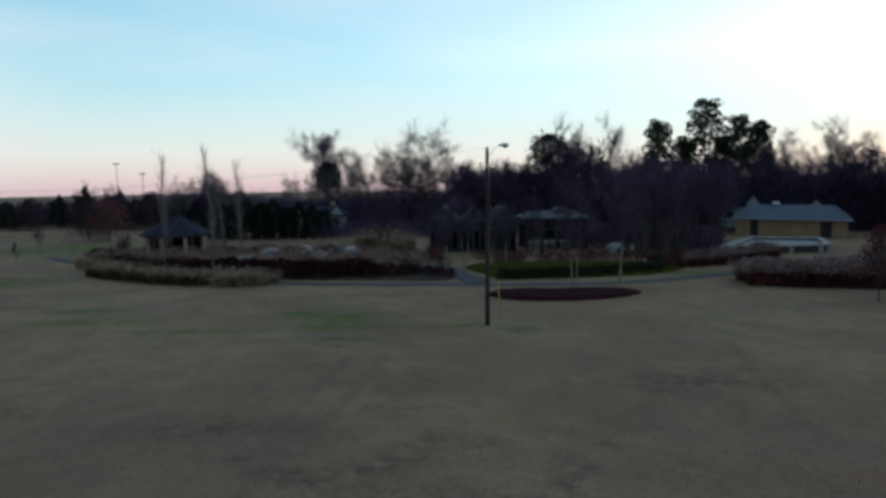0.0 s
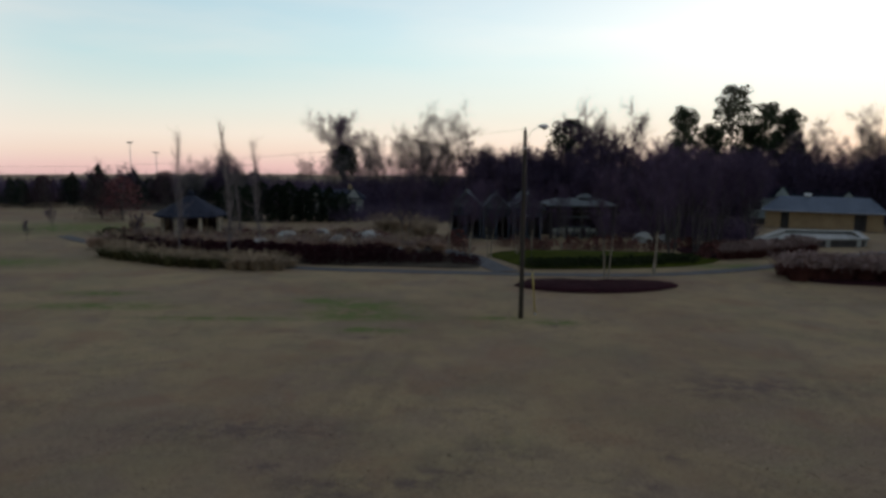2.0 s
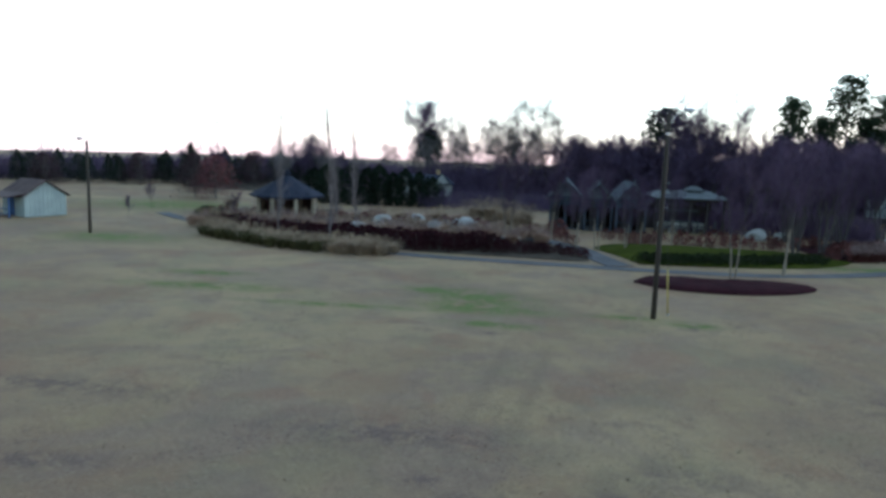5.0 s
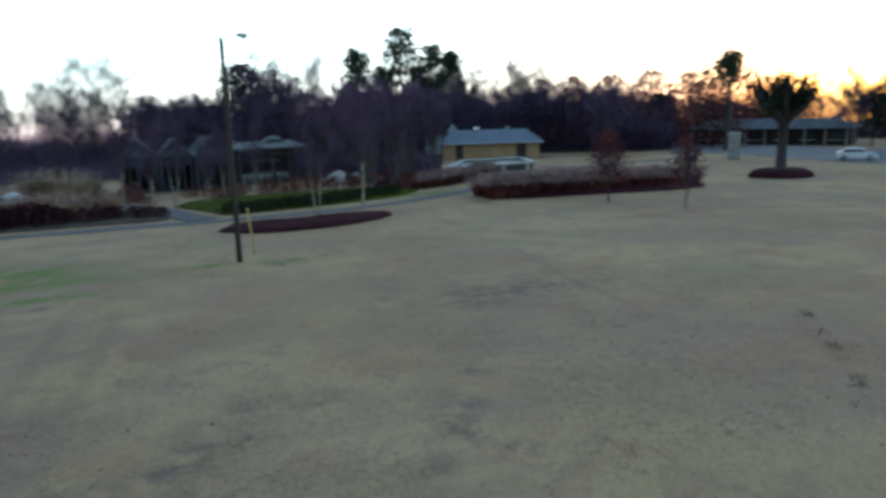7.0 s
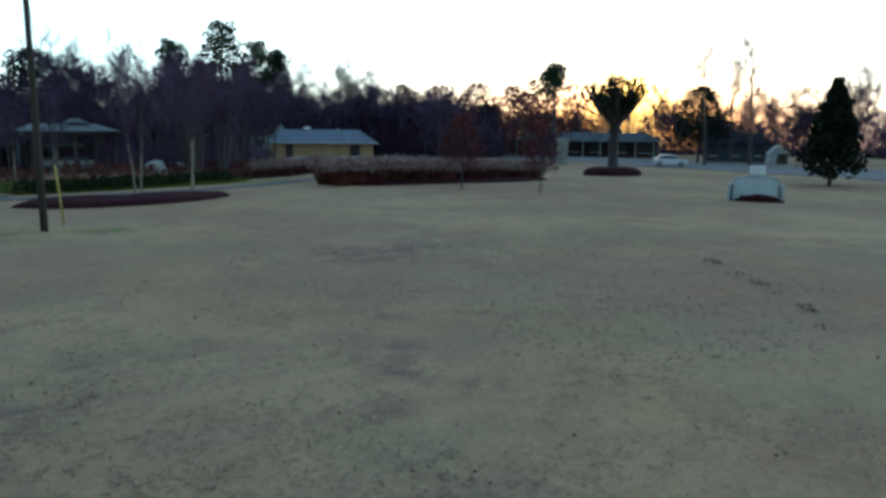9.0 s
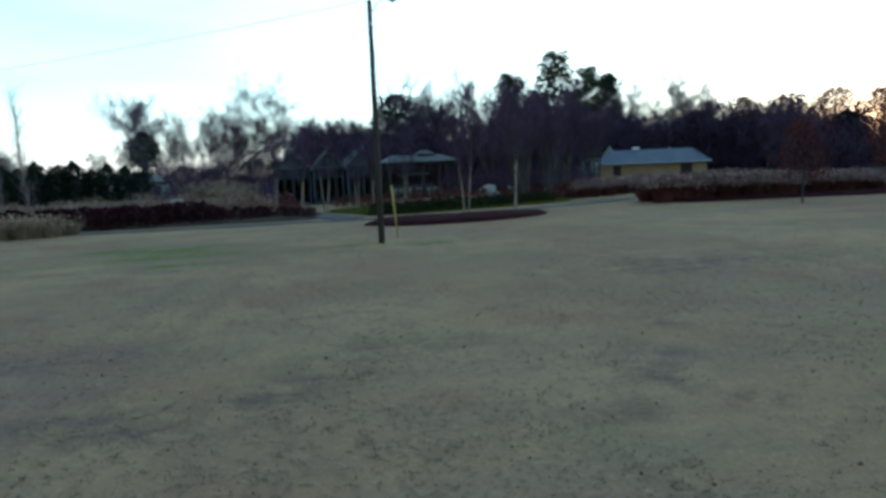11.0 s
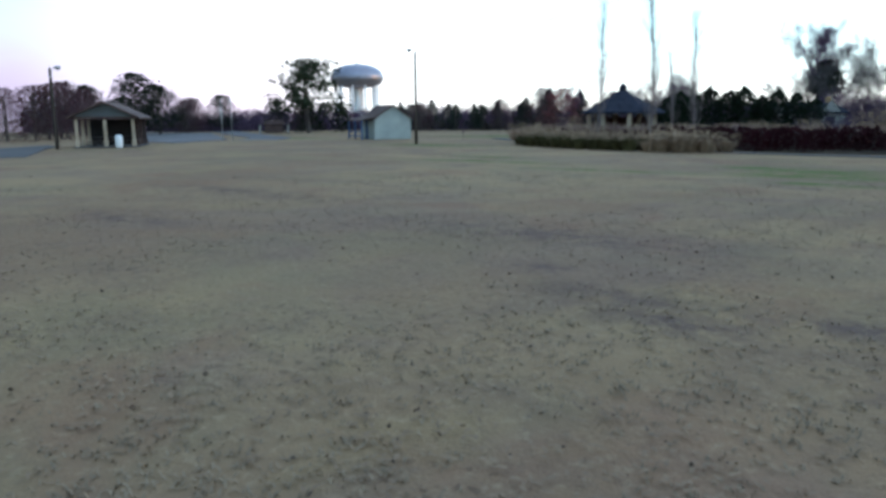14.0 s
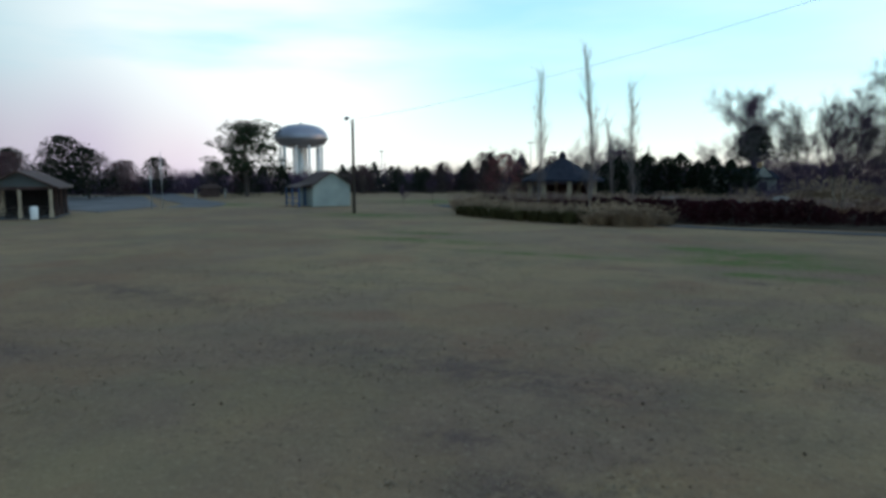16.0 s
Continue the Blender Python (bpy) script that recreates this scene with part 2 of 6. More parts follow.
    col = mixed(maths("MULTIPLY", maths("MULTIPLY", window(noise_tex(8.5, 3, 0.6), 0.59, 0.64), clumped), 0.45), col, (0.030, 0.020, 0.017))
    col = mixed(maths("MULTIPLY", maths("MULTIPLY", window(noise_tex(1.7, 4, 0.7), 0.54, 0.68), clumped), 0.40), col, (0.092, 0.062, 0.054))
    col = mixed(maths("MULTIPLY", window(speck, 0.54, 0.72), 0.30), col, (0.070, 0.048, 0.036))
    link(col, bsdf.inputs["Base Color"])
    bsdf.inputs["Roughness"].default_value, bsdf.inputs["Specular IOR Level"].default_value = 0.95, 0.1
    b = nd.new("ShaderNodeBump")
    b.inputs["Strength"].default_value, b.inputs["Distance"].default_value = 0.7, 0.05
    link(maths("ADD", maths("MULTIPLY", small, 1.0), maths("MULTIPLY", speck, 0.6)), b.inputs["Height"])
    link(b.outputs[0], bsdf.inputs["Normal"])
    return m


LAWN = lawn_material()
BARK = material("bark_grey_brown", (0.040, 0.032, 0.031), (0.092, 0.076, 0.070), 2.0, 0.95, 0.6, 18, vary=0.15, stretch=(1, 1, 0.25))
TWIG = material("bare_twigs", (0.044, 0.029, 0.052), (0.094, 0.066, 0.104), 0.5, 0.95, 0, 6, vary=0.25, spec=0.05)
PALE_BARK = material("pale_smooth_bark", (0.15, 0.115, 0.088), (0.30, 0.24, 0.18), 1.5, 0.8, 0.3, 14, vary=0.1, stretch=(1, 1, 0.3))
PALE_TWIG = material("reddish_fine_twigs", (0.050, 0.032, 0.054), (0.100, 0.066, 0.104), 0.6, 0.95, 0, 8, vary=0.15, spec=0.05)
POPLAR_TWIG = material("grey_upright_twigs", (0.115, 0.092, 0.092), (0.22, 0.182, 0.182), 0.5, 0.9, 0, 6, vary=0.15, spec=0.1)
NEEDLE = material("pine_needles", (0.014, 0.022, 0.014), (0.036, 0.050, 0.026), 0.6, 0.85, 0, 8, vary=0.2, spec=0.08)
EVERGREEN = material("evergreen_leaves", (0.006, 0.010, 0.007), (0.016, 0.023, 0.013), 0.8, 0.85, 0, 9, vary=0.25, spec=0.06)
CEDAR = material("cedar_foliage", (0.012, 0.017, 0.014), (0.032, 0.038, 0.028), 0.7, 0.9, 0, 9, vary=0.25, spec=0.06)
RUSSET = material("dry_russet_leaves", (0.078, 0.028, 0.032), (0.165, 0.062, 0.062), 0.9, 0.9, 0, 10, vary=0.25, spec=0.06)
STRAW_GRASS = material("straw_grass_blades", (0.16, 0.112, 0.078), (0.40, 0.29, 0.20), 1.2, 0.9, 0, 6, vary=0.2, spec=0.08)
OLIVE_GRASS = material("olive_grass_blades", (0.040, 0.040, 0.018), (0.12, 0.105, 0.050), 1.2, 0.9, 0, 6, vary=0.2, spec=0.08)
TAWNY_GRASS = material("tawny_grass_blades", (0.185, 0.110, 0.080), (0.42, 0.275, 0.20), 1.2, 0.9, 0, 6, vary=0.2, spec=0.08)
MAUVE_PLUME = material("pale_mauve_plumes", (0.15, 0.095, 0.09), (0.29, 0.20, 0.18), 1.2, 0.9, 0, 6, vary=0.2, spec=0.06)
BURGUNDY = material("burgundy_shrub_leaves", (0.014, 0.004, 0.006), (0.045, 0.011, 0.015), 1.4, 0.9, 0, 10, vary=0.25, spec=0.06)
RUST_SHRUB = material("rust_shrub_leaves", (0.070, 0.025, 0.024), (0.16, 0.062, 0.054), 1.2, 0.9, 0, 10, vary=0.25, spec=0.06)
LOW_GREEN = material("low_green_cover", (0.010, 0.015, 0.007), (0.030, 0.040, 0.014), 1.1, 0.9, 0, 10, vary=0.15, spec=0.06)
# albedo lowered so the colour carries the shade of the trees
GREEN_LAWN = material("green_winter_lawn", (0.022, 0.028, 0.004), (0.048, 0.054, 0.007), 0.5, 1.0, 0.5, 18, spec=0.02)
MULCH = material("dark_red_mulch", (0.016, 0.006, 0.008), (0.038, 0.012, 0.015), 1.0, 1.0, 0.9, 26, spec=0.03)
SOIL = material("garden_soil", (0.030, 0.024, 0.019), (0.075, 0.058, 0.044), 0.6, 1.0, 0.8, 18, spec=0.05)
PATH_MAT = material("grey_concrete_path", (0.075, 0.074, 0.078), (0.125, 0.122, 0.128), 0.4, 0.95, 0.2, 24, grime=0.5, spec=0.08)
ROAD_MAT = material("worn_asphalt", (0.085, 0.082, 0.087), (0.175, 0.170, 0.178), 0.25, 0.95, 0.2, 20, grime=0.4, spec=0.1)
WOOD_POLE = material("weathered_pole_wood", (0.022, 0.017, 0.014), (0.060, 0.046, 0.037), 1.2, 0.9, 0.6, 30, stretch=(1, 1, 0.08))
STEEL = material("galvanised_steel", (0.22, 0.23, 0.25), (0.42, 0.44, 0.46), 2.0, 0.45, 0.05, 30, metal=0.7)
YELLOW = material("faded_yellow_plastic", (0.30, 0.215, 0.05), (0.44, 0.33, 0.09), 2.0, 0.6, 0.1, 20)
CABLE = material("black_cable", (0.02, 0.02, 0.022), (0.04, 0.04, 0.042), 2.0, 0.6, 0, 10)
SHINGLE_DARK = material("dark_blue_shingle", (0.009, 0.010, 0.016), (0.026, 0.029, 0.042), 1.2, 0.95, 0.5, 14, vary=0.25, spec=0.08)
SHINGLE_BROWN = material("brown_shingle", (0.036, 0.022, 0.021), (0.080, 0.050, 0.045), 1.2, 0.9, 0.5, 14, vary=0.25)
METAL_ROOF = material("blue_grey_metal_roof", (0.050, 0.066, 0.092), (0.085, 0.105, 0.142), 0.5, 0.65, 0.05, 12, metal=0.2)
PALE_ROOF = material("pale_weathered_roof", (0.046, 0.053, 0.058), (0.105, 0.117, 0.122), 0.35, 0.8, 0.1, 12, grime=0.5)
TAN_WALL = material("tan_brick_wall", (0.24, 0.15, 0.082), (0.36, 0.24, 0.135), 0.8, 0.85, 0.2, 16)
POST_MAT = material("cream_painted_post", (0.28, 0.22, 0.16), (0.44, 0.36, 0.27), 1.5, 0.7, 0.1, 20, grime=0.3)
WHITE = material("white_painted_boards", (0.58, 0.60, 0.62), (0.78, 0.79, 0.80), 1.0, 0.65, 0.1, 16, grime=0.25)
GREY_BLUE = material("grey_blue_boards", (0.026, 0.034, 0.050), (0.062, 0.076, 0.10), 1.0, 0.75, 0.2, 14, vary=0.2, grime=0.3)
SHED_WALL = material("pale_green_grey_boards", (0.26, 0.30, 0.29), (0.38, 0.42, 0.40), 0.8, 0.75, 0.15, 14, grime=0.35)
BLUE_PAINT = material("blue_paint", (0.018, 0.045, 0.12), (0.04, 0.09, 0.20), 1.5, 0.6, 0.1, 18)
DARK_WOOD = material("dark_stained_timber", (0.022, 0.018, 0.018), (0.06, 0.048, 0.045), 1.5, 0.8, 0.3, 20, stretch=(1, 1, 0.2))
# near-black colour standing in for the shade inside openings
OPENING_SHADE = material("near_black_opening_shade", (0.010, 0.009, 0.010), (0.022, 0.019, 0.020), 1.0, 0.9, 0, 10)
STONE = material("pale_limestone", (0.20, 0.195, 0.185), (0.36, 0.35, 0.33), 1.2, 0.9, 0.5, 16, vary=0.12, grime=0.3)
CONCRETE = material("weathered_concrete", (0.24, 0.27, 0.275), (0.38, 0.42, 0.42), 0.9, 0.85, 0.2, 22, grime=0.4)
TANK_STEEL = material("silver_tank_paint", (0.20, 0.20, 0.25), (0.31, 0.315, 0.37), 0.10, 0.38, 0.03, 3, metal=0.6)
CAR_PAINT = material("white_car_paint", (0.42, 0.44, 0.47), (0.52, 0.54, 0.57), 0.5, 0.25, 0, 6, spec=0.6)
GLASS = material("dark_glass", (0.012, 0.014, 0.018), (0.022, 0.026, 0.032), 0.6, 0.3, 0, 6, spec=0.4)
RUBBER = material("black_rubber", (0.015, 0.015, 0.016), (0.03, 0.03, 0.03), 2.0, 0.85, 0.1, 20)
SHRUB_BACKDROP = material("dark_red_shrub_backdrop", (0.030, 0.012, 0.011), (0.07, 0.026, 0.022), 1.5, 0.85, 0.2, 18, stretch=(1, 1, 0.2))
RED_TWIG = material("red_sapling_leaves", (0.075, 0.022, 0.024), (0.16, 0.050, 0.048), 1.2, 0.9, 0, 10, vary=0.15, spec=0.06)
WEATHERED = material("weathered_grey_roof", (0.040, 0.047, 0.056), (0.085, 0.097, 0.108), 0.5, 0.95, 0.2, 12, grime=0.4, spec=0.08)
PLUM = material("dark_plum_twigs", (0.036, 0.019, 0.025), (0.080, 0.042, 0.050), 0.9, 0.9, 0, 10, vary=0.2, spec=0.05)
AIRY_TWIG = material("fine_grey_twigs", (0.095, 0.080, 0.082), (0.17, 0.150, 0.150), 0.5, 0.9, 0, 6, vary=0.2, spec=0.05)
GABLE_BOARD = material("pale_grey_gable_boards", (0.078, 0.092, 0.105), (0.145, 0.165, 0.18), 0.6, 0.85, 0.2, 12, grime=0.5)

# ---- builders ----
class Mesh:
    """Collects tubes, boxes, sheets and leaves, then becomes one mesh."""

    def __init__(self):
        self.v, self.f, self.foot = [], [], None

    def add(self, verts, faces):
        n = len(self.v)
        self.v.extend(verts)
        self.f.extend([tuple(n + i for i in f) for f in faces])
        return self

    def box(self, c, size, turn=0.0, bevel=0.0):
        sx, sy, sz = (s / 2 for s in size)
        b = min(bevel, 0.45 * min(size))
        ca, sa = math.cos(radians(turn)), math.sin(radians(turn))
        rings = [(-sz, b), (-sz + b, 0), (sz - b, 0), (sz, b)] if b else [(-sz, 0), (sz, 0)]
        verts = []
        for z, inset in rings:
            for x, y in ((-1, -1), (1, -1), (1, 1), (-1, 1)):
                px, py = x * (sx - inset), y * (sy - inset)
                verts.append((c[0] + px * ca - py * sa, c[1] + px * sa + py * ca, c[2] + z))
        k = len(rings)
        faces = [(3, 2, 1, 0), tuple(4 * (k - 1) + i for i in range(4))]
        for r in range(k - 1):
            for i in range(4):
                j = (i + 1) % 4
                faces.append((4 * r + i, 4 * r + j, 4 * r + 4 + j, 4 * r + 4 + i))
        return self.add(verts, faces)

    def tube(self, pts, radii, n=6, caps=True):
        pts = [Vector(p) for p in pts]
        verts, faces = [], []
        for i, p in enumerate(pts):
            way = (pts[min(i + 1, len(pts) - 1)] - pts[max(i - 1, 0)]).normalized()
            side = way.cross(Vector((0, 0, 1)) if abs(way.z) < 0.9 else Vector((1, 0, 0))).normalized()
            up = side.cross(way)
            for k in range(n):
                a = 2 * math.pi * k / n
                verts.append(tuple(p + (side * math.cos(a) + up * math.sin(a)) * radii[i]))
        for i in range(len(pts) - 1):
            for k in range(n):
                j = (k + 1) % n
                faces.append((i * n + k, i * n + j, (i + 1) * n + j, (i + 1) * n + k))
        if caps:
            faces += [tuple(range(n))[::-1], tuple((len(pts) - 1) * n + k for k in range(n))]
        return self.add(verts, faces)

    def spike(self, a, b, r):
        """A three-sided twig running to a point."""
        a, b = Vector(a), Vector(b)
        way = (b - a).normalized()
        side = way.cross(Vector((0, 0, 1)) if abs(way.z) < 0.9 else Vector((1, 0, 0))).normalized() * r
        up = side.cross(way)
        self.add([tuple(a + side), tuple(a - side * 0.5 + up * 0.87), tuple(a - side * 0.5 - up * 0.87), tuple(b)], [(0, 1, 3), (1, 2, 3), (2, 0, 3)])

    def lathe(self, profile, n=24, at=(0, 0, 0)):
        verts, faces = [], []
        for r, z in profile:
            for k in range(n):
                a = 2 * math.pi * k / n
                verts.append((at[0] + r * math.cos(a), at[1] + r * math.sin(a), at[2] + z))
        for i in range(len(profile) - 1):
            for k in range(n):
                j = (k + 1) % n
                faces.append((i * n + k, i * n + j, (i + 1) * n + j, (i + 1) * n + k))
        faces += [tuple(range(n))[::-1], tuple((len(profile) - 1) * n + k for k in range(n))]
        return self.add(verts, faces)

    def slab(self, outline, z0, z1):
        """A flat solid over an outline."""
        n = len(outline)
        verts = [(x, y, z0) for x, y in outline] + [(x, y, z1) for x, y in outline]
        faces = [tuple(range(n))[::-1], tuple(range(n, 2 * n))] + [(i, (i + 1) % n, n + (i + 1) % n, n + i) for i in range(n)]
        return self.add(verts, faces)

    def leaf(self, c, size, rnd, lean=1.0):
        """A small bent leaf: two triangles with a fold."""
        a, t = rnd.uniform(0, 6.283), rnd.uniform(-lean, lean)
        d = Vector((math.cos(a) * math.cos(t), math.sin(a) * math.cos(t), math.sin(t)))
        s = d.cross(Vector((rnd.uniform(-1, 1), rnd.uniform(-1, 1), rnd.uniform(-1, 1)))).normalized() * size * 0.4
        c = Vector(c)
        self.add([tuple(c - d * size * 0.5), tuple(c + s), tuple(c + d * size * 0.5), tuple(c - s)], [(0, 1, 2), (0, 2, 3)])

    def blade(self, base, way, length, width, droop):
        """A grass blade: a bent tapering strip."""
        b, w = Vector(base), Vector(way)
        side = w.cross(Vector((0, 0, 1)))
        side = (side.normalized() if side.length > 1e-4 else Vector((1, 0, 0))) * width * 0.5
        m = b + w * length * 0.55
        tip = b + w * length + Vector((w.x, w.y, 0)) * length * droop - Vector((0, 0, droop * length * 0.6))
        self.add([tuple(b - side), tuple(b + side), tuple(m + side * 0.8), tuple(m - side * 0.8), tuple(tip)], [(0, 1, 2, 3), (3, 2, 4)])

    def data(self, name, mat, smooth=False):
        me = bpy.data.meshes.new(name)
        me.from_pydata(self.v, [], self.f)
        me.materials.append(mat)
        if smooth:
            me.polygons.foreach_set("use_smooth", [True] * len(me.polygons))
        me.update()
        return me


def thing(name, label, category, group="", at=(0, 0, 0), turn=0.0, kind=""):
    ob = new(name)
    ob.empty_display_size = 0.2
    ob.matrix_world = pose(*at, 0, 0, turn)
    return tagged(ob, label, category, group, kind)


def part(name, mesh, mat, parent, label="", smooth=False, at=None, turn=0.0):
    data = mesh if isinstance(mesh, bpy.types.Mesh) else mesh.data(name, mat, smooth)
    ob = new(name, data)
    ob.parent = parent
    if at is not None:
        ob.matrix_local = pose(*at, 0, 0, turn)
    return tagged(ob, label)


def solo(name, mesh, mat, label, category="", kind="", smooth=False, group="", at=(0, 0, 0), turn=0.0):
    ob = new(name, mesh if isinstance(mesh, bpy.types.Mesh) else mesh.data(name, mat, smooth))
    ob.matrix_world = pose(*at, 0, 0, turn)
    return tagged(ob, label, category, group, kind)


def placed(x, y, z=0.0, turn=0.0, s=1.0, sz=None):
    return pose(x, y, z, 0, 0, turn) @ Matrix.Diagonal((s, s, sz or s, 1))


def smooth_line(points, step=1.5):
    """Catmull-Rom through points of a plan."""
    pts = [Vector((*p, 0)) for p in points]
    pts = [2 * pts[0] - pts[1]] + pts + [2 * pts[-1] - pts[-2]]
    out = []
    for i in range(1, len(pts) - 2):
        p0, p1, p2, p3 = pts[i - 1:i + 3]
        n = max(2, int((p2 - p1).length / step))
        for k in range(n):
            t = k / n
            q = 0.5 * (2 * p1 + (p2 - p0) * t + (2 * p0 - 5 * p1 + 4 * p2 - p3) * t * t + (3 * p1 - p0 - 3 * p2 + p3) * t ** 3)
            out.append((q.x, q.y))
    out.append((pts[-2].x, pts[-2].y))
    return out


def ribbon(points, width, z=0.02, thick=0.10):
    """A laid strip along a curved line, with real edges."""
    line = smooth_line(points)
    m = Mesh()
    verts, faces = [], []
    for i, (x, y) in enumerate(line):
        a, b = line[max(i - 1, 0)], line[min(i + 1, len(line) - 1)]
        d = Vector((b[0] - a[0], b[1] - a[1], 0)).normalized()
        nx, ny = -d.y * width / 2, d.x * width / 2
        wob = 0.06 * math.sin(i * 1.7)
        for s, zz in ((-1, z - thick), (-1, z), (1, z), (1, z - thick)):
            verts.append((x + nx * (s + wob * 0.3), y + ny * (s + wob * 0.3), zz))
    for i in range(len(line) - 1):
        for k in range(3):
            faces.append((4 * i + k, 4 * i + k + 1, 4 * i + 5 + k, 4 * i + 4 + k))
    return m.add(verts, faces)


def mound(outline, height, rnd, cell=0.7, rough=0.06):
    """A heaped bed over a closed outline, highest in the middle, with an uneven crest."""
    line = smooth_line(list(outline) + [outline[0]], 1.0)[:-1]
    n = len(line)
    cx, cy = sum(p[0] for p in line) / n, sum(p[1] for p in line) / n
    rings = [(1.0, -0.05), (0.97, 0.35), (0.9, 0.7), (0.75, 0.92), (0.5, 1.0), (0.25, 1.02)]
    verts, faces = [], []
    for s, h in rings:
        for x, y in line:
            verts.append((cx + (x - cx) * s, cy + (y - cy) * s, h * height + (rnd.uniform(-rough, rough) if 0 < h else 0)))
    verts.append((cx, cy, height))
    for r in range(len(rings) - 1):
        for i in range(n):
            j = (i + 1) % n
            faces.append((r * n + i, r * n + j, (r + 1) * n + j, (r + 1) * n + i))
    last = (len(rings) - 1) * n
    faces += [(last + i, last + (i + 1) % n, len(verts) - 1) for i in range(n)]
    return Mesh().add(verts, faces)


# ---- plants ----
def grow(limbs, twigs, rnd, p, d, length, radius, level, spec):
    """One branch and its offspring. spec: per level (children, angle, length ratio, lift)."""
    if level >= len(spec):
        twigs.spike(p, p + (d + Vector((0, 0, rnd.uniform(-0.1, 0.25)))).normalized() * length, radius * 1.25)
        return
    n = 4 if level < 2 else 2
    pts, q, way = [p], p.copy(), d.copy()
    for i in range(n):
        way = (way + Vector((rnd.uniform(-1, 1), rnd.uniform(-1, 1), rnd.uniform(-0.6, 1))) * (0.10 + 0.04 * level)).normalized()
        q = q + way * length / n
        pts.append(q.copy())
    radii = [radius * (1 - 0.72 * i / n) for i in range(n + 1)]
    if level == 0 and limbs.foot is not None:
        limbs.foot.tube(pts[:3], radii[:3], 7, caps=False)
        limbs.tube(pts[2:], radii[2:], 6, caps=False)
    else:
        (limbs if level < 2 else twigs).tube(pts, radii, 7 if level == 0 else 4 if level == 1 else 3, caps=False)
    kids, angle, ratio, lift, first = spec[level][:5]
    for k in range(kids):
        t = first + (1 - first) * (k + rnd.random()) / kids
        i = min(int(t * n), n - 1)
        base = pts[i].lerp(pts[i + 1], t * n - i)
        away = rnd.uniform(0, 6.283) if level else k * 2.4 + rnd.uniform(-0.5, 0.5)
        axis = (pts[i + 1] - pts[i]).normalized()
        side = axis.cross(Vector((math.cos(away), math.sin(away), 0.3))).normalized()
        a = radians(angle * rnd.uniform(0.7, 1.25))
        way2 = (axis * math.cos(a) + side * math.sin(a) + Vector((0, 0, lift))).normalized()
        grow(limbs, twigs, rnd, base, way2, length * ratio * rnd.uniform(0.7, 1.2) * ((spec[0][5] + spec[0][6] * t) if level == 0 and len(spec[0]) > 6 else 1.15 - 0.5 * t if level == 0 else 1), max(radii[i] * 0.55, spec[-1][5] if len(spec[-1]) == 6 else 0.018), level + 1, spec)


def bare_tree(seed, height, girth, spec, limb_mat, twig_mat, label, stems=1, spread=0.0, name="bare_tree", foot_mat=None):
    rnd = random.Random(seed)
    limbs, twigs = Mesh(), Mesh()
    limbs.foot = Mesh() if foot_mat else None
    for s in range(stems):
        a = 6.283 * s / stems + rnd.uniform(-0.3, 0.3)
        tilt = Vector((math.cos(a) * spread, math.sin(a) * spread, 1)).normalized()
        start = Vector((math.cos(a) * 0.15, math.sin(a) * 0.15, -0.1)) if stems > 1 else Vector((0, 0, -0.15))
        grow(limbs, twigs, rnd, start, tilt, height * rnd.uniform(0.9, 1.05), girth, 0, spec)
    t = thing(name, label, "tree")
    part("trunk" if not foot_mat else "upper_limb", limbs, limb_mat, t, "", True)
    if foot_mat:
        part("trunk", limbs.foot, foot_mat, t, "smooth pale lower trunk", True)
    part("crown", twigs, twig_mat, t)
    return t


def clump(mesh, rnd, c, r, count, size, flat=0.7):
    """Leaves scattered in a rough ball, thicker at its skin."""
    for _ in range(count):
        d = Vector((rnd.gauss(0, 1), rnd.gauss(0, 1), rnd.gauss(0, 1))).normalized()
        k = r * rnd.uniform(0.45, 1.0) ** 0.6
        mesh.leaf((c[0] + d.x * k, c[1] + d.y * k, c[2] + d.z * k * flat), size * rnd.uniform(0.6, 1.3), rnd)


def pine(seed, height, crown_from, reach, label, clumps=40, leaves=120, name="pine_tree", girth=0.24):
    rnd = random.Random(seed)
    wood, green = Mesh(), Mesh()
    bend = rnd.uniform(-0.4, 0.4)
    pts = [Vector((bend * math.sin(i * 0.6), bend * 0.5 * math.cos(i), height * i / 7 - 0.1)) for i in range(8)]
    wood.tube(pts, [girth * (1 - 0.11 * i) for i in range(8)], 7, False)
    for k in range(clumps):
        t = crown_from + (1 - crown_from) * (k + rnd.random()) / clumps
        i = min(int(t * 7), 6)
        base = pts[i].lerp(pts[i + 1], t * 7 - i)
        a = k * 2.4 + rnd.uniform(-0.6, 0.6)
        far = reach * rnd.uniform(0.35, 1.0) * (1.1 - 0.75 * (t - crown_from) / (1 - crown_from)) + 0.2
        end = base + Vector((math.cos(a) * far, math.sin(a) * far, far * rnd.uniform(0.0, 0.45)))
        wood.tube([base, base.lerp(end, 0.5) + Vector((0, 0, 0.1)), end], [0.07, 0.05, 0.02], 4, False)
        clump(green, rnd, end, rnd.uniform(0.55, 1.0) * (0.55 + reach * 0.22), leaves, 0.27, 0.7)
        clump(green, rnd, base.lerp(end, 0.6), 0.5 + reach * 0.12, leaves // 2, 0.27, 0.7)
    t = thing(name, label, "tree")
    part("trunk", wood, BARK, t, "", True)
    part("crown", green, NEEDLE, t)
    return t


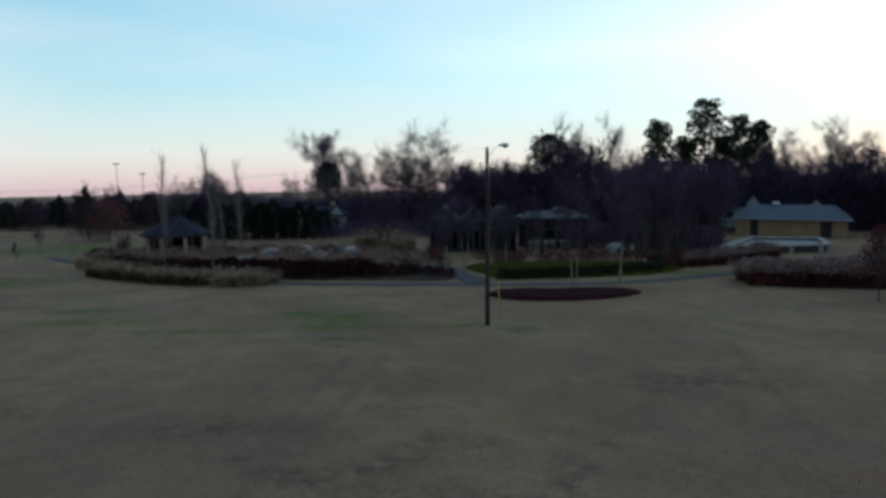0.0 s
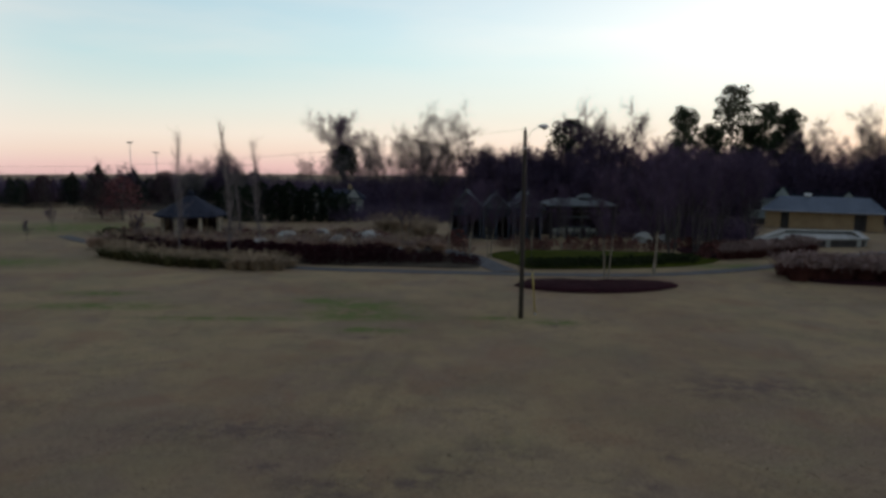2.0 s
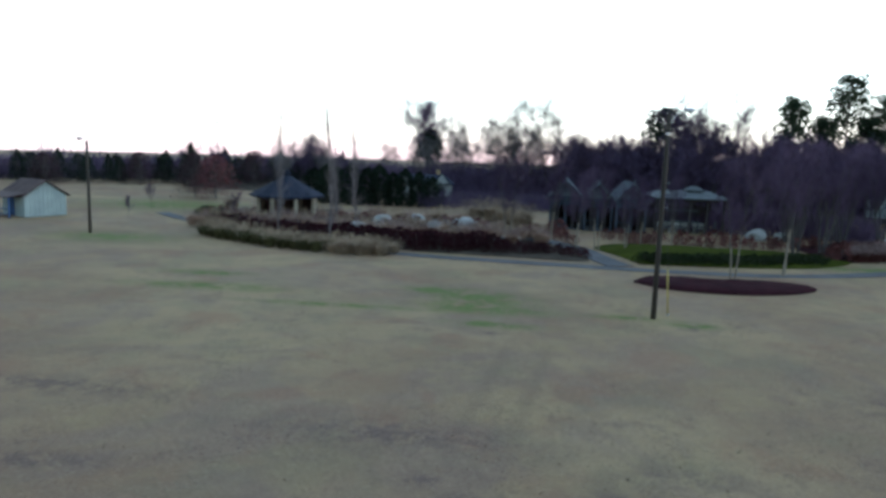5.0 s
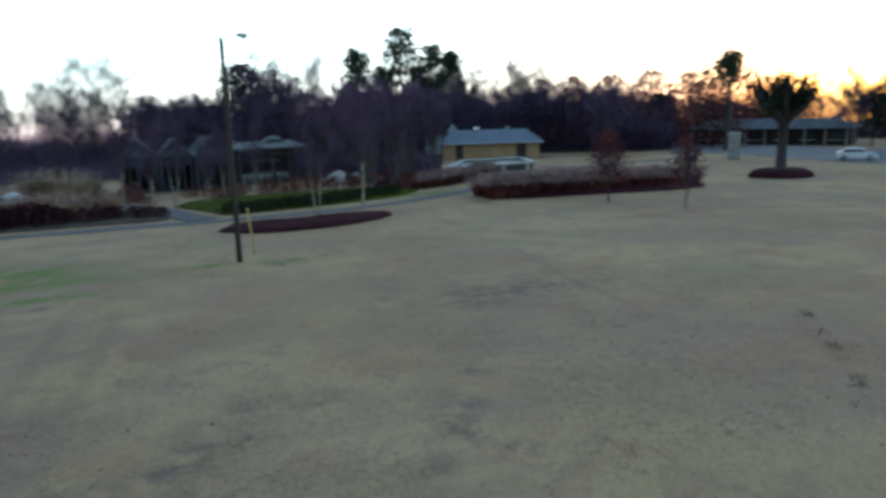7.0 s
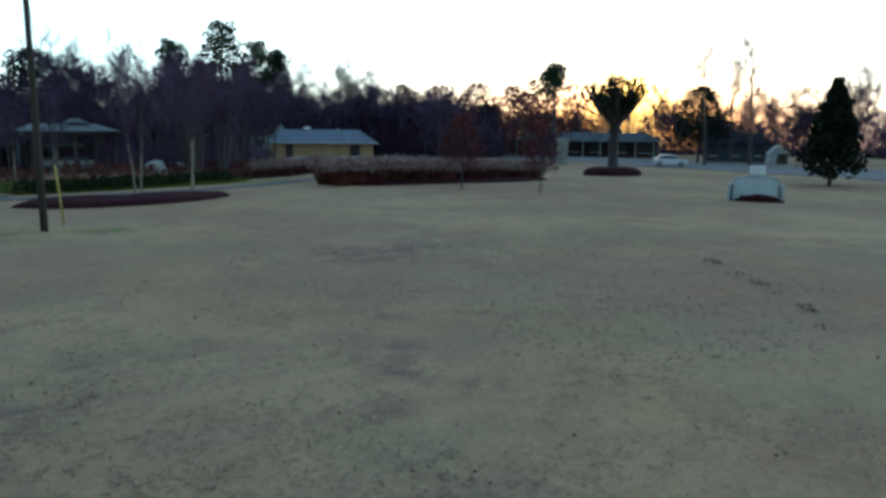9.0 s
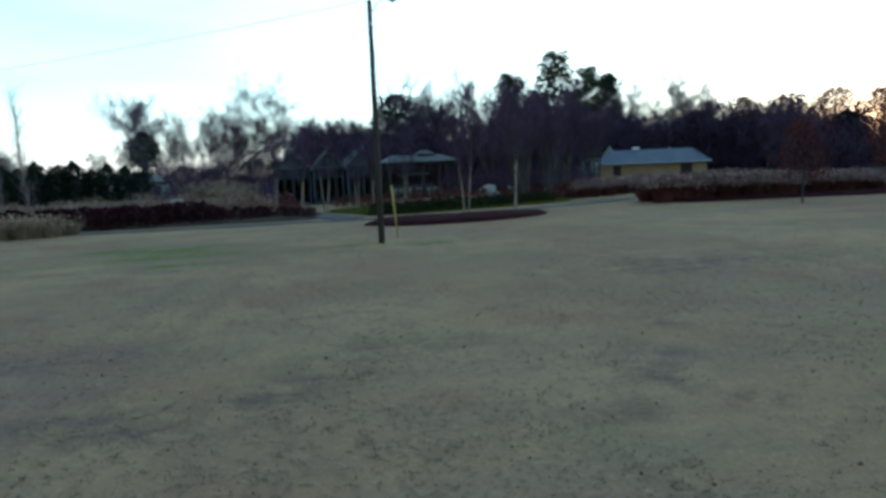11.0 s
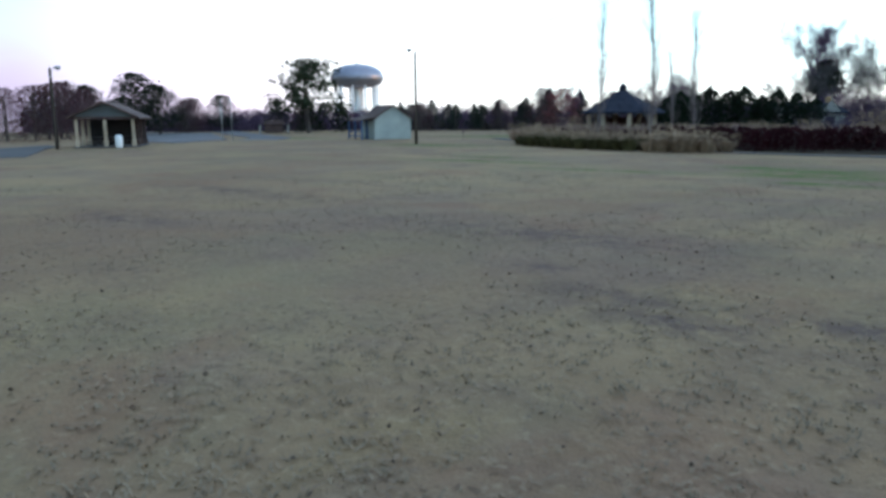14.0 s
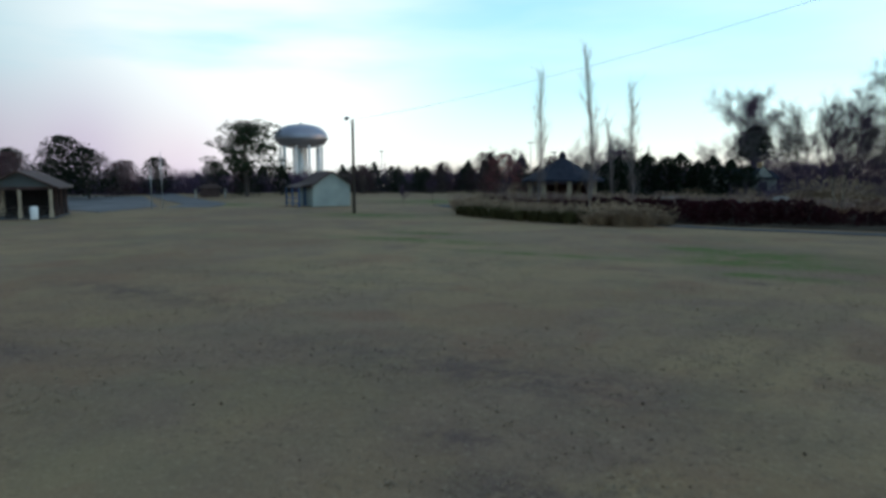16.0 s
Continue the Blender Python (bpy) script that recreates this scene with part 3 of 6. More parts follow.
def leafy(seed, height, width, mat, label, name, category, shape="cone", leaves=1600, size=0.32, trunk=0.12, clear=0.0, wood=None):
    """A dense evergreen or a shrub: stem, and leaves in many small clumps over a cone, column or dome."""
    rnd = random.Random(seed)
    stem, green = Mesh(), Mesh()
    stem.tube([(0, 0, -0.1), (0.05, 0.02, height * 0.5), (0, 0, height * 0.93)], [trunk, trunk * 0.6, 0.02], 6, False)
    lumps = max(8, leaves // 40)
    for k in range(lumps):
        t = (k + rnd.random()) / lumps
        z = clear * height + (1 - clear) * height * t
        if shape == "cone":
            r = width * 0.5 * (1 - t) ** 0.75 * (0.85 + 0.3 * rnd.random()) + 0.1
        elif shape == "column":
            r = width * 0.5 * min(1, (1.02 - t) * 3.5, 0.6 + t * 3) * rnd.uniform(0.8, 1.1)
        else:
            r = width * 0.5 * math.sqrt(max(0.02, 1 - t ** 2.2)) * rnd.uniform(0.8, 1.1)
        a = k * 2.4 + rnd.uniform(-0.5, 0.5)
        rr = r * rnd.uniform(0.55, 0.9)
        end = (math.cos(a) * rr, math.sin(a) * rr, z)
        stem.tube([(0, 0, max(0.05, z * 0.8)), end], [trunk * 0.3, 0.015], 3, False)
        clump(green, rnd, end, max(0.18, r * 0.45), 40, size, 0.85)
    t = thing(name, label, category)
    part("stem" if category == "shrub" else "trunk", stem, wood or BARK, t)
    part("foliage" if category == "shrub" else "crown", green, mat, t)
    return t


def grass_clump(seed, height, width, mat, label, blades=260, plume=None, name="grass_clump", plumes=0.25):
    rnd = random.Random(seed)
    m, p = Mesh(), Mesh()
    for _ in range(blades):
        a, k = rnd.uniform(0, 6.283), rnd.random() ** 0.6
        lean = 0.15 + 0.75 * k * rnd.random()
        way = Vector((math.cos(a) * lean, math.sin(a) * lean, 1)).normalized()
        base = (math.cos(a) * k * width * 0.28, math.sin(a) * k * width * 0.28, -0.03)
        ln = height * rnd.uniform(0.65, 1.05)
        m.blade(base, way, ln, 0.045, rnd.uniform(0.15, 0.5))
        if plume and rnd.random() < plumes:
            tip = Vector(base) + way * ln * 1.08
            for _ in range(3):
                p.leaf(tip + Vector((rnd.uniform(-.06, .06), rnd.uniform(-.06, .06), rnd.uniform(-.1, .16))), 0.13, rnd)
    t = thing(name, label, "ornamental grass")
    part("foliage", m, mat, t)
    if plume:
        part("plume", p, plume, t)["kind"] = "stuff"
    return t

# ---- ground ----
def ground_sheet():
    """One sheet to the horizon, fine near the flight and coarse far off, with slight unevenness."""
    def axis(centre):
        near = [centre + i * 1.0 for i in range(-45, 46)]
        far = [48, 55, 65, 80, 100, 130, 155, 180, 210, 260, 320, 420, 800, 1800, 4000]
        return [centre - f for f in reversed(far)] + near + [centre + f for f in far]
    xs, ys = axis(0), axis(38)
    verts = []
    for y in ys:
        for x in xs:
            z = 0.05 * noise.noise((x * 0.16, y * 0.16, 0)) + 0.02 * noise.noise((x * 0.7, y * 0.7, 3)) - 0.03
            away = math.hypot(x, y - 10)
            z -= 0.025 * max(0.0, away - 170) * min(1.0, max(0.0, away - 170) / 60 + 0.2)
            verts.append((x, y, z))
    w = len(xs)
    faces = [(j * w + i, j * w + i + 1, (j + 1) * w + i + 1, (j + 1) * w + i) for j in range(len(ys) - 1) for i in range(w - 1)]
    return Mesh().add(verts, faces)


solo("ground", ground_sheet(), LAWN, "dormant straw-brown park lawn with green weedy patches", kind="structure", smooth=True)
rnd = random.Random(11)
solo("path_main", ribbon([(-43.5, 79.5), (-40, 76), (-33, 70), (-24, 64), (-14, 59.2), (-4, 58.0), (6, 57.2), (14, 57.6), (20, 59.6), (27, 63.5), (36, 70), (50, 76), (68, 78)], 1.35, 0.006), PATH_MAT, "grey concrete garden path curving round the lawn", kind="structure")
solo("path_branch", ribbon([(3.2, 58.4), (2.0, 62), (0.5, 67), (-3, 72), (-9, 78), (-20, 84)], 2.0, 0.026), PATH_MAT, "grey concrete path leading into the garden", kind="structure")
solo("garden_bed", mound([(-36, 74), (-24, 66), (-14, 61.3), (-5, 60.2), (1, 60.2), (-1, 66), (-6, 74), (-16, 84), (-30, 90), (-40, 84)], 0.32, rnd), SOIL, "dark soil garden bed", kind="structure", smooth=True)
solo("green_lawn", mound([(5, 60), (13, 60.6), (19, 62.5), (23, 66.5), (21, 70), (14, 71), (5, 71), (2.2, 68), (3.5, 64)], 0.22, rnd, rough=0.02), GREEN_LAWN, "green winter lawn behind the path", kind="structure", smooth=True)
solo("mulch_bed", mound([(3.2, 52.2), (5.4, 50.1), (9.4, 49.7), (13.3, 51.0), (15.1, 53.0), (12.4, 54.2), (7.4, 53.9), (4.0, 53.7)], 0.32, rnd), MULCH, "mounded dark red mulch bed", kind="structure", smooth=True)
solo("grass_bed_soil", mound([(24.5, 57.1), (26.4, 54.7), (32.6, 53.2), (40.4, 51.4), (44.3, 53.2), (43.5, 57), (35.7, 59), (28.8, 60)], 0.22, rnd), MULCH, "mulched bed under reddish grasses", kind="structure", smooth=True)
solo("shrub_bed_soil", mound([(22, 66), (27, 68.6), (31, 72.4), (29, 75), (25, 77.5), (21, 73)], 0.25, rnd), MULCH, "mulched bed under rusty shrubs", kind="structure", smooth=True)
solo("tree_mulch", mound([(51.0, 54.4), (51.9, 52.0), (54.2, 50.9), (56.6, 51.9), (57.3, 53.8), (56.0, 56.0), (53.0, 56.2)], 0.7, rnd), MULCH, "heaped mulch ring at the foot of a tree", kind="structure", smooth=True)
solo("road", ribbon([(66, 170), (80, 120), (84, 84), (82, 60), (78, 38), (70, 10), (60, -40)], 19.0, 0.03), ROAD_MAT, "worn grey asphalt road and parking strip", kind="structure")
solo("parking_lot", Mesh().slab([(-123.8, 79), (-103.1, 85.8), (-68.1, 62.8), (-62.2, 52.5), (-71.7, 54.1), (-90, 60.4)], -0.12, 0.03), ROAD_MAT, "grey asphalt parking area by the shelter", kind="structure")
solo("side_paving", Mesh().slab([(-67.3, 43.3), (-62, 36), (-48.7, 30.6), (-47.3, 32.7), (-58.1, 38.7), (-63.2, 42)], -0.12, 0.03), PATH_MAT, "grey paved strip beside the shelter", kind="structure")
solo("lot_drive", ribbon([(-63.1, 62.5), (-69, 69.6), (-80.7, 76.3), (-97.1, 86.1), (-123.8, 103)], 4.6, 0.02), ROAD_MAT, "grey asphalt drive", kind="structure")


solo("woodland_floor", mound([(-60, 118), (-30, 110), (0, 104), (30, 99), (46, 104), (64, 100), (72, 92), (90, 100), (120, 96), (150, 140), (90, 210), (0, 230), (-80, 200)], 0.25, rnd, rough=0.03), SOIL, "dark leaf-strewn floor of the wood", kind="structure", smooth=True)


# ---- things on the lawn ----
def utility_pole(at, height, arm, label, lean=(0, 0)):
    p = thing("utility_pole", label, "utility pole", at=at)
    m = Mesh().tube([(lean[0] * k, lean[1] * k, -0.3 + (height + 0.3) * k) for k in (0, 0.33, 0.66, 1)], [0.145, 0.13, 0.115, 0.10], 10)
    part("post", m, WOOD_POLE, p, "weathered round timber post", True)
    top = Vector((lean[0], lean[1], height))
    end = top + Vector(arm)
    part("arm", Mesh().tube([top - Vector((0, 0, 0.6)), top.lerp(end, 0.5) - Vector((0, 0, 0.1)), end], [0.022, 0.02, 0.018], 6), STEEL, p, "thin steel lamp arm", True)
    d = Vector((arm[0], arm[1], 0)).normalized()
    head = Mesh().tube([end - d * 0.12, end + d * 0.1, end + d * 0.38, end + d * 0.5], [0.05, 0.12, 0.13, 0.05], 10)
    lamp = part("lamp_head", head, STEEL, p, "dark grey street lamp head", True)
    part("lens", Mesh().lathe([(0.02, -0.19), (0.085, -0.16), (0.10, -0.10)], 12, tuple(end + d * 0.25)), GLASS, lamp, "", True)
    part("insulator", Mesh().lathe([(0.03, 0), (0.06, 0.03), (0.03, 0.08), (0.06, 0.12), (0.02, 0.17)], 10, tuple(top)), GLASS, p, "", True)
    part("band", Mesh().lathe([(0.115, 0), (0.13, 0.02), (0.13, 0.08), (0.115, 0.1)], 12, (lean[0] * 0.9, lean[1] * 0.9, height * 0.9)), STEEL, p, "", True)
    for k in range(2):
        part("climbing_step", Mesh().tube([(0.1, 0, height * (0.55 + 0.12 * k)), (0.3, 0, height * (0.55 + 0.12 * k) + 0.03)], [0.012, 0.012], 5), STEEL, p)
    return p


utility_pole((2.75, 42.2, 0), 10.45, (0.85, 0.3, 0.22), "tall weathered timber pole with a street lamp arm")
utility_pole((-41.0, 62.2, 0), 7.7, (-0.55, 0.1, 0.25), "timber pole with a lamp beside the shed")
utility_pole((-58.7, 40.0, 0), 6.0, (0.4, 0.2, 0.1), "thin timber pole behind the picnic shelter")


def guy():
    g = thing("guy_wire", "steel guy wire with a yellow plastic guard", "guy wire", at=(3.65, 43.1, 0))
    way = Vector((-0.86, -0.88, 9.4)).normalized()
    part("wire", Mesh().tube([(0, 0, -0.05), tuple(way * 9.4)], [0.012, 0.012], 5), CABLE, g)
    m = Mesh().tube([tuple(way * 0.05), tuple(way * 1.2), tuple(way * 2.5)], [0.042, 0.042, 0.038], 10)
    part("guard", m, YELLOW, g, "faded yellow plastic guard", True)
    part("anchor", Mesh().lathe([(0.06, -0.1), (0.06, 0.03), (0.03, 0.08)], 8), STEEL, g)
    return g


guy()


def overhead(a, b, sag, name="overhead_wire"):
    a, b = Vector(a), Vector(b)
    pts = [a.lerp(b, k / 24) - Vector((0, 0, sag * 4 * (k / 24) * (1 - k / 24))) for k in range(25)]
    solo(name, Mesh().tube(pts, [0.008] * 25, 5), CABLE, "thin black overhead wire strung between poles", "wire")


overhead((2.75, 42.2, 10.5), (-41.0, 62.2, 7.8), 0.7)


def drain_vault():
    """A concrete culvert head: a slightly bowed pale face leaning back, wing walls, and dark earth heaped at its foot."""
    d = thing("culvert_head", "pale blue-grey concrete culvert head with dark earth at its foot", "culvert", at=(39.2, 31.9, 0), turn=-62)
    face = Mesh()
    n = 8
    xs = [-1.85 + 3.7 * k / n for k in range(n + 1)]
    top = [1.28 + 0.18 * (1 - (x / 1.85) ** 2) for x in xs]
    foot = [0.02 + 0.30 * (1 - (x / 1.85) ** 2) for x in xs]
    verts = [(x, -0.55, z) for x, z in zip(xs, foot)] + [(x * 0.96, 0.0, z) for x, z in zip(xs, top)] + [(x * 0.96, 0.45, z + 0.02) for x, z in zip(xs, top)] + [(x, 0.75, -0.1) for x in xs]
    faces = []
    for r in range(3):
        for k in range(n):
            faces.append((r * (n + 1) + k, r * (n + 1) + k + 1, (r + 1) * (n + 1) + k + 1, (r + 1) * (n + 1) + k))
    faces += [(0, n + 1, 2 * (n + 1), 3 * (n + 1)), (n, 4 * n + 3, 3 * n + 2, 2 * n + 1)]
    part("headwall", face.add(verts, faces), CONCRETE, d, "bowed pale concrete face")
    part("cope", Mesh().tube([(x * 0.97, 0.02, z + 0.03) for x, z in zip(xs, top)], [0.06] * (n + 1), 6), CONCRETE, d, "rounded concrete lip", True)
    for sx in (-1, 1):
        part("wing_wall", Mesh().box((sx * 1.98, 0.1, 0.45), (0.2, 1.5, 1.1), sx * 14, 0.05), CONCRETE, d)
    # solid block, coloured near-black for the shade in the opening
    part("drain_mouth", Mesh().box((0.1, -0.40, 0.12), (2.6, 0.30, 0.42), 0, 0.05), OPENING_SHADE, d, "near-black block painted as the shade in the mouth")
    heap = Mesh()
    heap.tube([(-1.6, -0.75, -0.02), (-0.9, -0.85, 0.10), (0.2, -0.95, 0.18), (1.4, -0.95, 0.12), (2.3, -0.9, -0.02)], [0.08, 0.22, 0.28, 0.24, 0.06], 8)
    part("earth_heap", heap, MULCH, d, "dark earth heaped at the mouth", True)
    d.scale = (0.70, 0.9, 0.97)
    return d


drain_vault()
solo("utility_box", Mesh().box((0, 0, 0.38), (1.3, 0.7, 0.76), 0, 0.06).box((0, 0, 0.8), (1.4, 0.8, 0.1), 0, 0.03), WHITE, "low white utility box by the road", "utility box", at=(66.4, 45.2, 0), turn=-52)

# ---- buildings ----
def hip_roof(m, cx, cy, z, w, d, rise, over, ridge):
    """A hipped roof over a w by d plan; ridge is the length of its top edge along x."""
    x, y, r = w / 2 + over, d / 2 + over, ridge / 2
    m.add([(cx - x, cy - y, z), (cx + x, cy - y, z), (cx + x, cy + y, z), (cx - x, cy + y, z), (cx - r, cy, z + rise), (cx + r, cy, z + rise),
           (cx - x, cy - y, z - 0.14), (cx + x, cy - y, z - 0.14), (cx + x, cy + y, z - 0.14), (cx - x, cy + y, z - 0.14)],
          [(0, 1, 5, 4), (1, 2, 5), (2, 3, 4, 5), (3, 0, 4), (6, 7, 1, 0), (7, 8, 2, 1), (8, 9, 3, 2), (9, 6, 0, 3), (9, 8, 7, 6)])


def gable_roof(m, cx, cy, z, w, d, rise, over, thick=0.12):
    """Two slopes with thickness, the ridge along y."""
    x, y = w / 2 + over, d / 2 + over
    drop = rise * over / (w / 2)
    for s in (-1, 1):
        a = [(cx + s * x, cy - y, z - drop), (cx, cy - y, z + rise), (cx, cy + y, z + rise), (cx + s * x, cy + y, z - drop)]
        b = [(p[0], p[1], p[2] + thick) for p in a]
        m.add(a + b, [(0, 1, 2, 3), (7, 6, 5, 4), (0, 4, 5, 1), (1, 5, 6, 2), (2, 6, 7, 3), (3, 7, 4, 0)])


def gable_wall(m, cx, y, z, w, rise, thick):
    a = [(cx - w / 2, y - thick / 2, z), (cx + w / 2, y - thick / 2, z), (cx, y - thick / 2, z + rise)]
    b = [(p[0], y + thick / 2, p[2]) for p in a]
    m.add(a + b, [(0, 1, 2), (5, 4, 3), (0, 3, 4, 1), (1, 4, 5, 2), (2, 5, 3, 0)])


def gazebo():
    g = thing("gazebo", "octagonal garden gazebo with dark blue shingle roof and cream posts", "gazebo", at=(-28.9, 78.2, -0.15), turn=12)
    n, r = 8, 3.05
    part("floor_slab", Mesh().lathe([(3.3, -0.1), (3.3, 0.35), (3.2, 0.4)], 8), MULCH, g, "dark red brick floor")
    roof = Mesh()
    ring = [(math.cos(6.283 * k / n) * 3.95, math.sin(6.283 * k / n) * 3.95) for k in range(n)]
    ring2 = [(x * 0.5, y * 0.5) for x, y in ring]
    verts = [(x, y, 2.62) for x, y in ring] + [(x, y, 2.80) for x, y in ring] + [(x, y, 3.82) for x, y in ring2] + [(0, 0, 5.0)]
    faces = [tuple(range(n))[::-1]]
    for k in range(n):
        j = (k + 1) % n
        faces += [(k, j, n + j, n + k), (n + k, n + j, 2 * n + j, 2 * n + k), (2 * n + k, 2 * n + j, 3 * n)]
    rf = part("roof", roof.add(verts, faces), SHINGLE_DARK, g, "dark blue-grey shingle roof")
    part("finial", Mesh().lathe([(0.36, 4.72), (0.36, 5.0), (0.43, 5.02), (0.18, 5.3), (0.03, 5.5)], 10), SHINGLE_DARK, rf)
    for k in range(n):
        a = 6.283 * (k + 0.5) / n
        post = part("post", Mesh().box((0, 0, 1.4), (0.34, 0.34, 2.5), 0, 0.03).box((0, 0, 0.45), (0.5, 0.5, 0.5), 0, 0.03), POST_MAT, g, at=(r * math.cos(a), r * math.sin(a), 0), turn=math.degrees(a))
        # panels added in place of the red planting visible between the posts
        if k in (0, 1, 2, 3):
            c, s = math.cos(6.283 * (k + 1) / n), math.sin(6.283 * (k + 1) / n)
            part("screen", Mesh().box((0, 0, 1.25), (0.06, 2.05, 2.1)), SHRUB_BACKDROP, g, "added dark reddish panel standing in for shrubs seen through", at=(2.84 * c, 2.84 * s, 0), turn=math.degrees(6.283 * (k + 1) / n))
        if k not in (1, 5):
            b = 6.283 * (k + 1.5) / n
            p0, p1 = Vector((r * math.cos(a), r * math.sin(a), 0)), Vector((r * math.cos(b), r * math.sin(b), 0))
            rail = Mesh()
            for z in (0.45, 1.1):
                rail.tube([p0 + Vector((0, 0, z)), p1 + Vector((0, 0, z))], [0.04, 0.04], 4)
            for q in range(1, 8):
                c = p0.lerp(p1, q / 8)
                rail.tube([c + Vector((0, 0, 0.45)), c + Vector((0, 0, 1.1))], [0.018, 0.018], 4)
            part("railing", rail, DARK_WOOD, g)
    return g


gazebo()


def cottage(at, turn, w, d, eave, rise, label, wall, roof_mat):
    """A small gabled garden house: dark board walls, an open front with posts and rails, a pale gable."""
    c = thing("garden_house", label, "garden house", "gabled garden houses", at, turn)
    shell = Mesh()
    for x in (-w / 2 + 0.05, w / 2 - 0.05):
        shell.box((x, 0.3, eave / 2), (0.1, d - 0.6, eave))
    shell.box((0, d / 2 - 0.05, eave / 2), (w - 0.2, 0.1, eave))
    gable_wall(shell, 0, d / 2 - 0.05, eave, w, rise, 0.1)
    part("wall", shell, DARK_WOOD, c, "dark timber wall")
    part("front_band", Mesh().box((0, -d / 2 + 0.65, eave * 0.86), (w - 0.2, 0.1, eave * 0.28)), wall, c, "grey-blue boarded band")
    part("floor_slab", Mesh().box((0, 0, 0.06), (w - 0.3, d - 0.4, 0.12)), PATH_MAT, c)
    for k in range(5):
        x = -w / 2 + 0.12 + k * (w - 0.24) / 4
        part("porch_post", Mesh().box((x, -d / 2 + 0.2, eave / 2), (0.15, 0.15, eave), 0, 0.02), DARK_WOOD if k % 2 else wall, c)
        part("brace", Mesh().tube([(x, -d / 2 + 0.2, eave - 0.7), (x + (0.45 if k < 4 else -0.45), -d / 2 + 0.2, eave - 0.1)], [0.05, 0.05], 4), DARK_WOOD, c)
    for z in (0.5, 1.05):
        part("rail", Mesh().box((-w * 0.25, -d / 2 + 0.2, z), (w * 0.46, 0.07, 0.09)), wall, c)
    front = Mesh()
    gable_wall(front, 0, -d / 2 + 0.65, eave + 0.004, w, rise, 0.1)
    part("gable", front, GABLE_BOARD, c, "pale boarded gable")
    roof = Mesh()
    gable_roof(roof, 0, 0, eave, w, d, rise, 0.3)
    part("roof", roof, roof_mat, c, "weathered grey roof")
    part("bargeboard", Mesh().tube([(-w / 2 - 0.25, -d / 2 - 0.28, eave - 0.16), (0, -d / 2 - 0.28, eave + rise + 0.02)], [0.07, 0.07], 4), GABLE_BOARD, c)
    part("bargeboard", Mesh().tube([(w / 2 + 0.25, -d / 2 - 0.28, eave - 0.16), (0, -d / 2 - 0.28, eave + rise + 0.02)], [0.07, 0.07], 4), GABLE_BOARD, c)
    part("finial", Mesh().lathe([(0.06, 0.0), (0.09, 0.1), (0.05, 0.3), (0.02, 0.5)], 8, (0, -d / 2 - 0.28, eave + rise)), GABLE_BOARD, c)
    return c


cottage((0.5, 83.2, 0), -4, 3.4, 4.4, 3.5, 1.65, "grey-blue board garden house with a tall pale gable", GREY_BLUE, WEATHERED)
cottage((3.7, 82.6, 0), 0, 3.0, 4.2, 3.4, 1.6, "grey-blue board garden house with a pale gable", GREY_BLUE, WEATHERED)
cottage((6.9, 82.2, 0), 4, 3.2, 4.2, 3.5, 1.6, "grey board garden house with a pale gable", GREY_BLUE, WEATHERED)


def pavilion():
    p = thing("open_pavilion", "open timber pavilion with a long pale roof and dark posts", "pavilion", at=(13.2, 84.5, 0), turn=4)
    roof = Mesh()
    hip_roof(roof, 0, 0, 3.75, 7.0, 5.0, 0.65, 0.4, 5.2)
    rf = part("roof", roof, PALE_ROOF, p, "long pale weathered hip roof")
    cup = Mesh()
    hip_roof(cup, 0.9, 0, 4.5, 1.6, 1.2, 0.4, 0.15, 0.5)
    part("cupola", cup.box((0.9, 0, 4.35), (1.4, 1.0, 0.4)), PALE_ROOF, rf)
    for x in (-2.7, -0.9, 0.9, 2.7):
        part("rail_post", Mesh().box((x, -2.3, 0.7), (0.12, 0.12, 1.4), 0, 0.02), PALE_ROOF, p, "pale rail post")
    for z in (1.25, 2.45):
        part("rail", Mesh().box((-0.9, -2.42, z), (3.4, 0.08, 0.14)), PALE_ROOF, p, "pale rail")
    for x in (-3.5, -1.75, 0, 1.75, 3.5):
        for y in (-2.3, 2.3):
            part("post", Mesh().box((x, y, 1.8), (0.24, 0.24, 3.7), 0, 0.02), DARK_WOOD, p)
    for y in (-2.3, 2.3):
        part("beam", Mesh().box((0, y, 3.48), (7.4, 0.16, 0.28), 0, 0.02), DARK_WOOD, p)
    part("back_wall", Mesh().box((0, 2.1, 1.3), (7.0, 0.14, 2.6)), DARK_WOOD, p, "dark panel across the back")
    for x in (-2.4, -0.6, 1.3):
        part("bench", Mesh().box((x, -1.6, 0.5), (1.4, 0.5, 0.08), 0, 0.02).box((x, -1.4, 0.85), (1.4, 0.08, 0.4), 0, 0.02).box((x - 0.55, -1.6, 0.23), (0.1, 0.45, 0.46)).box((x + 0.55, -1.6, 0.23), (0.1, 0.45, 0.46)), STONE, p, "pale bench")
    return p


pavilion()


